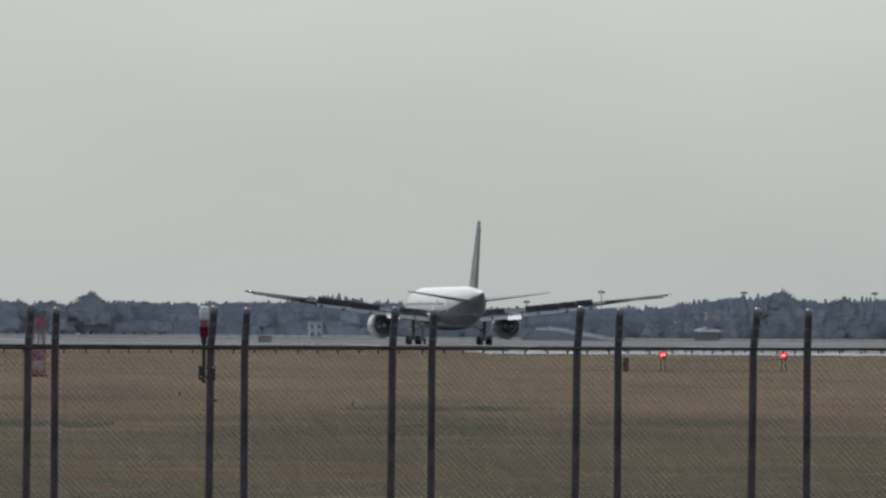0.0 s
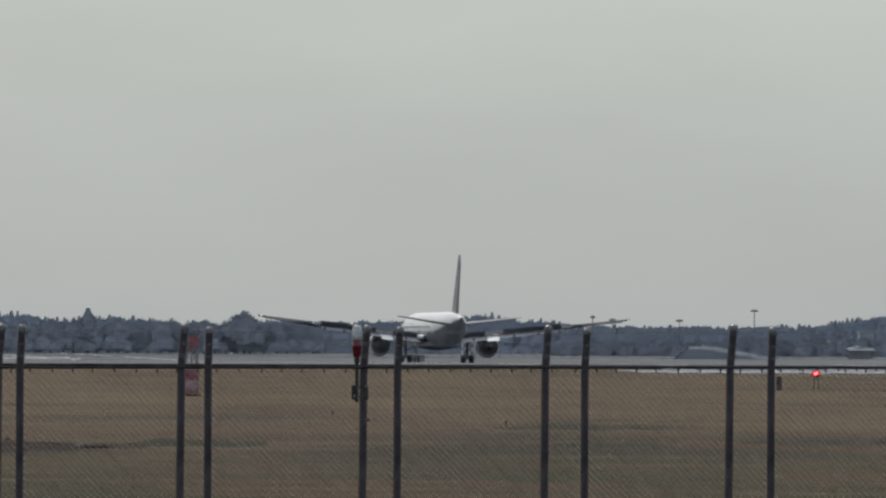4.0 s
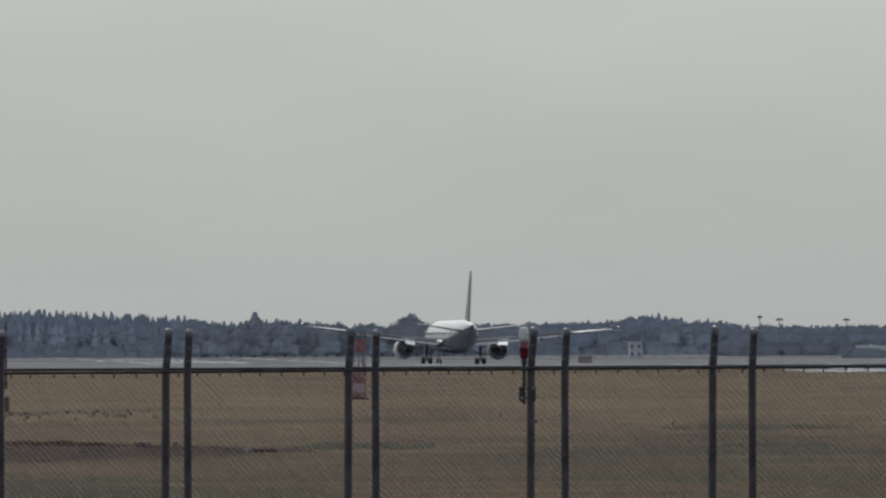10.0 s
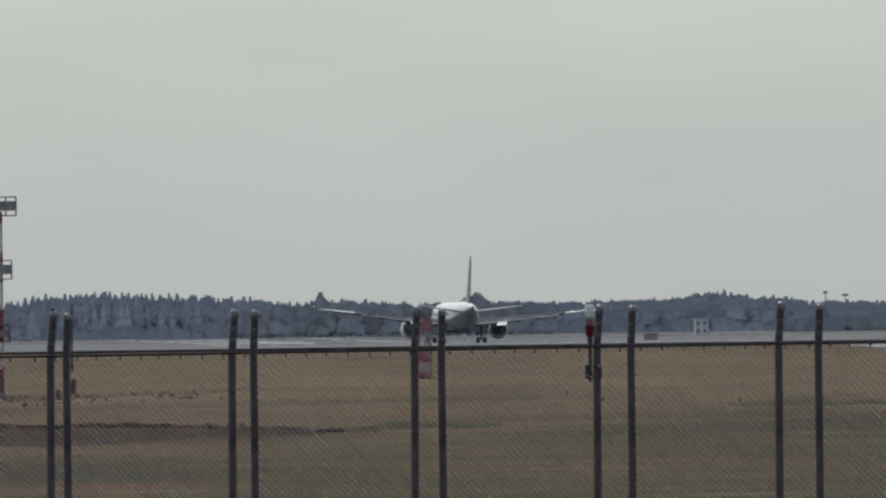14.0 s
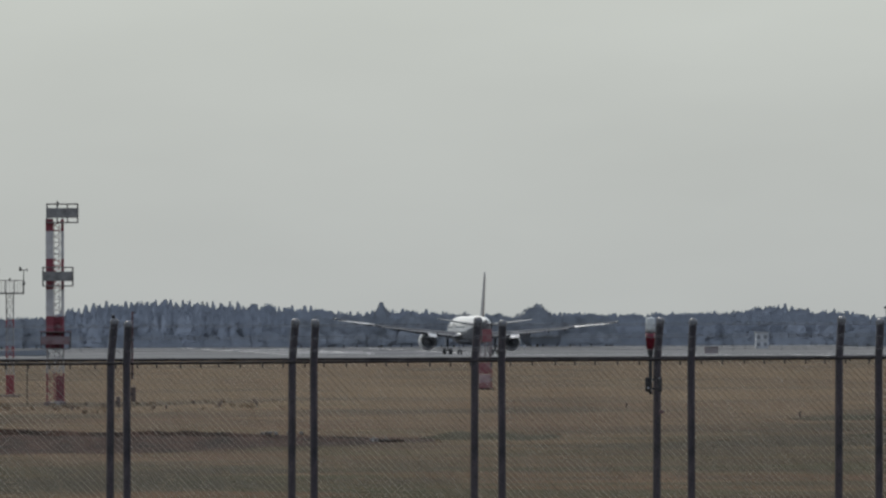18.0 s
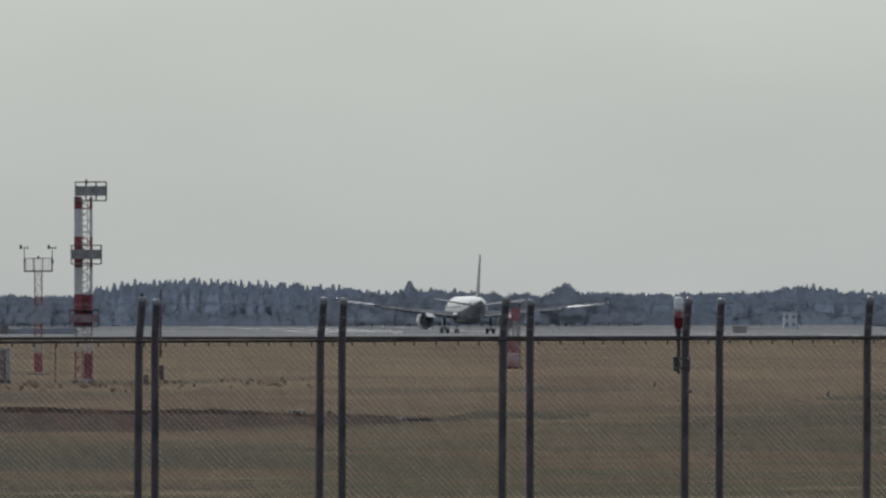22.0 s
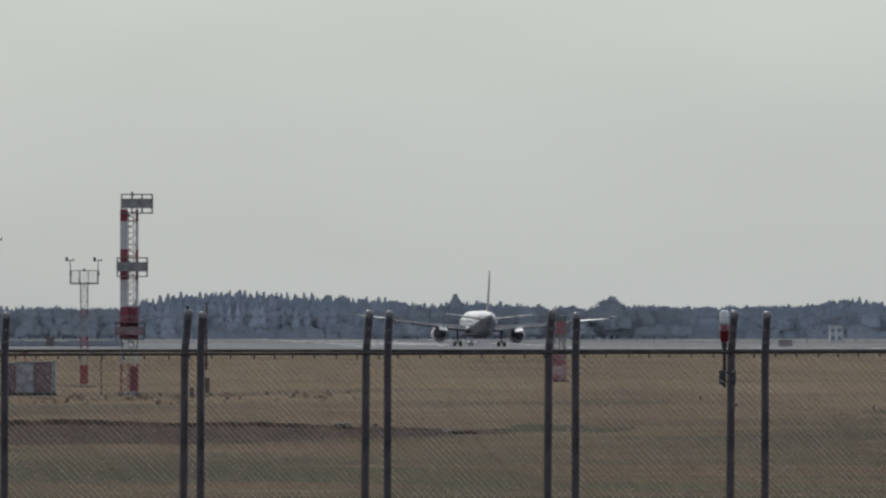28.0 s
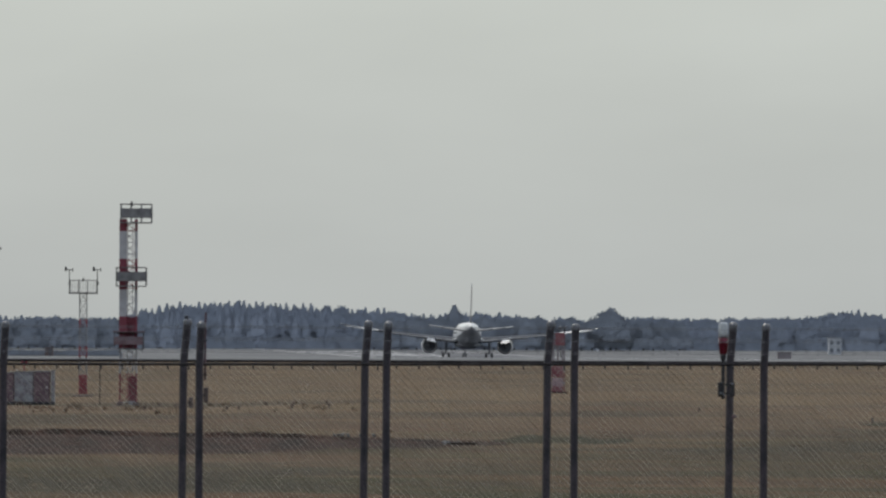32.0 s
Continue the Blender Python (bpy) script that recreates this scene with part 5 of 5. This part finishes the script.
def lone_tree(u, y, v, radius, shape, label, seed):
    """A tree that stands out from the wood: trunk, limbs and a crown of leaf clumps."""
    rng = random.Random(seed)
    x, g = bearing(u, y), float(ground_z(0, y))
    h = v / 16000 * y + EYE - g
    t = thing("tree", pose(x, y, g), label, "tree")
    vs, fs = [], []
    trunk(vs, fs, rng, 0, 0, -0.2, h * 0.8, 0.4)
    for k in range(7):
        a = k * 2.4
        n = len(vs)
        b0, b1 = Vector((0, 0, h * (0.3 + 0.06 * k))), Vector((radius * 0.75 * math.cos(a), radius * 0.75 * math.sin(a), h * (0.55 + 0.05 * k)))
        vs += [tuple(b0 + Vector((0.14, 0, 0))), tuple(b0 + Vector((-0.07, 0.12, 0))), tuple(b0 + Vector((-0.07, -0.12, 0))), tuple(b1)]
        fs += [(n, n + 1, n + 3), (n + 1, n + 2, n + 3), (n + 2, n, n + 3)]
    o = mesh_object("trunk", vs, fs, M_BARK)
    o.parent = t
    vs = []
    if shape == "cone":
        clumps(vs, rng, (0, 0, h * 0.12), (radius, h * 0.9), 1000, "cone", 0.36)
    else:
        clumps(vs, rng, (0, 0, h * 0.45), (radius * 0.85, h * 0.53), 1000, "dome", 0.36)
        for k in range(6):
            a = k * 1.05 + 0.3
            clumps(vs, rng, (radius * 0.62 * math.cos(a), radius * 0.4 * math.sin(a), h * rng.uniform(0.3, 0.72)), (radius * 0.45, h * 0.24), 380, "dome", 0.36)
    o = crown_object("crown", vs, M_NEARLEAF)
    o.parent = t


lone_tree(22, 2815, 70, 5.4, "cone", "tall pointed conifer at the edge of the wood", 3)
lone_tree(298, 2775, 67, 7.2, "dome", "broad rounded tree at the edge of the wood", 4)
lone_tree(1525, 2790, 76, 8.5, "dome", "large broad dark tree at the edge of the wood", 6)
lone_tree(1635, 2790, 64, 6.5, "dome", "broad dark tree beside a larger one", 8)
lone_tree(1455, 2800, 66, 3.0, "cone", "pointed conifer at the edge of the wood", 9)


# ---- far buildings and lamp masts ----
def house(u, y, w, h, label, mat=M_HOUSE, pane=M_PANE):
    g = float(ground_z(0, y))
    b = thing("house", pose(bearing(u, y), y, g), label, "house")
    bm = bm_new()
    box(bm, 0, 0, h / 2 - 0.2, w, 5, h + 0.4)
    wall = part("wall", bm, mat, b)
    bm = bm_new()
    box(bm, 0, 0, h + 0.15, w + 0.5, 5.5, 0.3, 0.05)
    part("roof", bm, M_CONC, b)
    for k in range(2):
        for q in (-0.27, 0.27):
            bm = bm_new()
            box(bm, q * w, -2.52, h * (0.27 + 0.46 * k), w * 0.28, 0.06, h * 0.24)
            part("window", bm, pane, wall)
    bm = bm_new()
    box(bm, 0, -2.54, h * 0.5, w + 0.1, 0.14, 0.25)
    part("ledge", bm, M_CONC, wall)


house(695, 2600, 3.6, 4.5, "small pale two-storey building before the far wood")
# walls dulled and panes lifted to near one grey, as haze leaves them
M_HAZEWALL = material("hazed_grey_plaster", (0.4, 0.41, 0.43), (0.5, 0.51, 0.53), 0.4, rough=0.8, fine=0.12)
M_HAZEPANE = material("hazed_window", (0.3, 0.31, 0.33), (0.38, 0.39, 0.41), 0.5, rough=0.4)
house(1402, 2780, 4.5, 7.2, "building greyed for haze, half hidden by the far trees", M_HAZEWALL, M_HAZEPANE)
house(1438, 2790, 5.0, 5.4, "flat-roofed building greyed for haze among the far trees", M_HAZEWALL, M_HAZEPANE)
house(1350, 2770, 5.0, 4.4, "low building greyed for haze before the far wood", M_HAZEWALL, M_HAZEPANE)


def shelter(u, y, w, label):
    g = float(ground_z(0, y))
    b = thing("shelter", pose(bearing(u, y), y, g), label, "shelter")
    bm = bm_new()
    loft(bm, [[(-w / 2, yy, 3.0), (-w * 0.1, yy, 3.7), (w / 2, yy, 3.0), (w / 2, yy, 2.85), (0, yy, 3.4), (-w / 2, yy, 2.85)] for yy in (-2.5, 2.5)])
    part("roof", bm, M_WHITE, b, "bright white pitched roof")
    bm = bm_new()
    box(bm, 0, -2.56, 2.75, w, 0.1, 0.6, 0.02)
    part("fascia", bm, M_WHITE, b, "bright white fascia board")
    for px in (-w / 2 + 0.3, w / 2 - 0.3):
        for py in (-2.2, 2.2):
            bm = bm_new()
            tube(bm, (px, py, -0.1), (px, py, 2.9), 0.12, seg=6)
            part("post", bm, M_GALV, b)
    bm = bm_new()
    box(bm, 0, 2.3, 1.4, w * 0.9, 0.15, 2.8)
    part("back_wall", bm, M_HAZEWALL, b)


shelter(1392, 2560, 7.4, "low open shelter with a bright white roof")
mb = thing("marker_board", pose(bearing(276, 2330), 2330, float(ground_z(0, 2330))), "small white board on a post far across the field", "board")
bm = bm_new()
tube(bm, (0, 0, -0.1), (0, 0, 1.8), 0.06, seg=6)
part("post", bm, M_GALV, mb)
bm = bm_new()
box(bm, 0, -0.08, 1.95, 0.75, 0.06, 0.5, 0.02)
part("board", bm, M_WHITE, mb, "white board")

# sloping access road on an embankment
bm = bm_new()
ry = 2520
pts = [(bearing(1055, ry), 3 - 18 * ry / 16000), (bearing(1085, ry), 3 + 3 * ry / 16000), (bearing(1110, ry), 3 + 3 * ry / 16000), (bearing(1255, ry), 3 - 22 * ry / 16000)]
loft(bm, [[(x, ry - 3, z), (x, ry + 3, z), (x + 0.3, ry + 9, -0.6), (x - 0.3, ry - 9, -0.6)] for x, z in pts])
# bank takes the wood's pale haze tone as its colour
M_SCRUB = foliage("hazed_bank", (0.31, 0.335, 0.375), (0.37, 0.395, 0.435), 0.2, 0.95)
tagged(new("embankment", finish("embankment", bm, M_SCRUB)), "embankment in the wood's hazed tone with a sloping road", "embankment", kind="structure")
for yy, lift in ((ry - 3.1, 0.03), (ry + 2.8, 0.55)):
    bm = bm_new()
    loft(bm, [[(x, yy, z + lift), (x, yy, z + lift + 0.6), (x, yy + 0.3, z + lift + 0.6), (x, yy + 0.3, z + lift - 0.55)] for x, z in pts[(2 if lift > 0.1 else 1):]])
    tagged(new("parapet", finish("parapet", bm, M_LINE)), "pale concrete parapet along the sloping road", "parapet", kind="structure")
g0 = float(ground_z(0, 2250))
M_SHED = material("pale_shed_boards", (0.27, 0.225, 0.22), (0.35, 0.3, 0.295), 0.6, rough=0.8, fine=0.15)
shed = thing("shed", pose(bearing(606, 2250), 2250, g0), "low grey-brown shed on the far side of the field", "shed")
bm = bm_new()
box(bm, 0, 0, 0.8, 3.4, 2.2, 1.6)
part("wall", bm, M_SHED, shed)
bm = bm_new()
box(bm, 0, 0, 1.68, 3.7, 2.5, 0.16)
part("roof", bm, M_SHED, shed)


# low dark hedge and a small hut across the field
hy = 2330
g0 = float(ground_z(0, hy))
row, rng = [], random.Random(12)
for k in range(60):
    clumps(row, rng, (bearing(-960 + 385 * k / 59, hy), hy, g0 + 0.5), (1.6, rng.uniform(0.8, 1.15)), 150, "dome", 0.22)
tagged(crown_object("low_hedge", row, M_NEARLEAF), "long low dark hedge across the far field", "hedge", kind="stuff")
hut = thing("hut", pose(bearing(-695, hy - 4), hy - 4, g0), "small dark hut beside a low hedge far across the field", "hut")
bm = bm_new()
box(bm, 0, 0, 1.15, 2.1, 2.0, 2.4, 0.04)
part("wall", bm, M_BROWN, hut)
bm = bm_new()
loft(bm, [[(-1.25, yy, 2.35), (0, yy, 2.95), (1.25, yy, 2.35), (0, yy, 2.8)] for yy in (-1.2, 1.2)])
part("roof", bm, M_FRAME, hut)
bm = bm_new()
box(bm, 0.3, -1.02, 0.95, 0.8, 0.06, 1.9, 0.01)
part("door", bm, M_FRAME, hut)


def lamp_mast(u, y, v, head, label):
    g = float(ground_z(0, y))
    h = v / 16000 * y + EYE - g
    m = thing("lamp_mast", pose(bearing(u, y), y, g), label, "lamp mast", "far lamp masts")
    bm = bm_new()
    tube(bm, (0, 0, -0.2), (0, 0, h), 0.22, 0.12, seg=8)
    part("shaft", bm, M_GALV, m)
    bm = bm_new()
    tube(bm, (-head, 0, h - 0.4), (head, 0, h - 0.4), 0.14, seg=6)
    tube(bm, (0, -head, h - 0.4), (0, head, h - 0.4), 0.14, seg=6)
    ring = part("head_frame", bm, M_GALV, m)
    for k in range(6):
        a = k * math.pi / 3
        bm = bm_new()
        box(bm, head * math.cos(a), head * math.sin(a), h - 0.7, 0.4, 0.4, 0.45, 0.08)
        part("floodlight", bm, M_FRAME, ring)


for u, v, hd in ((1203, 74, 0.95), (916, 62, 0.6), (951, 57, 0.9), (1070, 56, 0.9), (1457, 74, 0.9), (1690, 74, 0.9)):
    lamp_mast(u, 2860, v, hd, "tall floodlight mast rising above the far wood")


# ---- movements ----
ROLL_OUT = [
    (0, 1389.2), (1, 1443.5), (2, 1496.3), (3, 1547.3), (4, 1596.2), (5, 1643.0), (6, 1687.6), (7, 1730.0), (8, 1770.3),
    (9, 1808.6), (10, 1845.1), (11, 1879.8), (12, 1913.0), (13, 1944.5), (14, 1974.6), (15, 2003.1), (16, 2030.2), (17, 2055.7),
    (18, 2079.7), (19, 2102.2), (20, 2123.2), (21, 2142.7), (22, 2161.0), (23, 2178.3), (24, 2194.8), (25, 2210.7), (26, 2226.5),
    (27, 2242.2), (28, 2257.9), (29, 2273.4), (30, 2287.7), (31, 2299.6), (32, 2306.6),
]


def motions():
    rows = []
    for t, y in ROLL_OUT:
        # towards the end it begins to swing right, off the centre line
        swing = float(np.interp(t, (26, 27.5, 29, 30, 31, 32), (0, 0.5, 0.9, 1.9, 2.3, 3.1)))
        x = RX + RK * y + 34 * math.sin(radians(swing))
        rows.append((t, pose(x, y, float(np.interp(y, PROFILE_Y, PROFILE_Z)) + 0.07, 0, float(np.interp(t, (0, 8), (0.2, 0.8))), HEADING - 0.45 - swing)))
    walk(plane, rows)
    for ob, base in SPOILERS:
        walk(ob, [(t, base @ pose(0, 0, 0, -a)) for t, a in ((0, 42), (5.5, 40), (7.5, 28), (9.3, 1), (32, 1))])
    for ob, base in FLAPS:
        keys = ((0, 15), (8, 13), (16, 3), (32, 2)) if ob.name.startswith("flap") else (((0, 26), (32, 26)) if abs(base.translation.x) < 15 else ((0, -13), (4, -13), (7.5, 6), (32, 8)))
        walk(ob, [(t, base @ pose(0, 0, 0, a)) for t, a in keys])


motions()
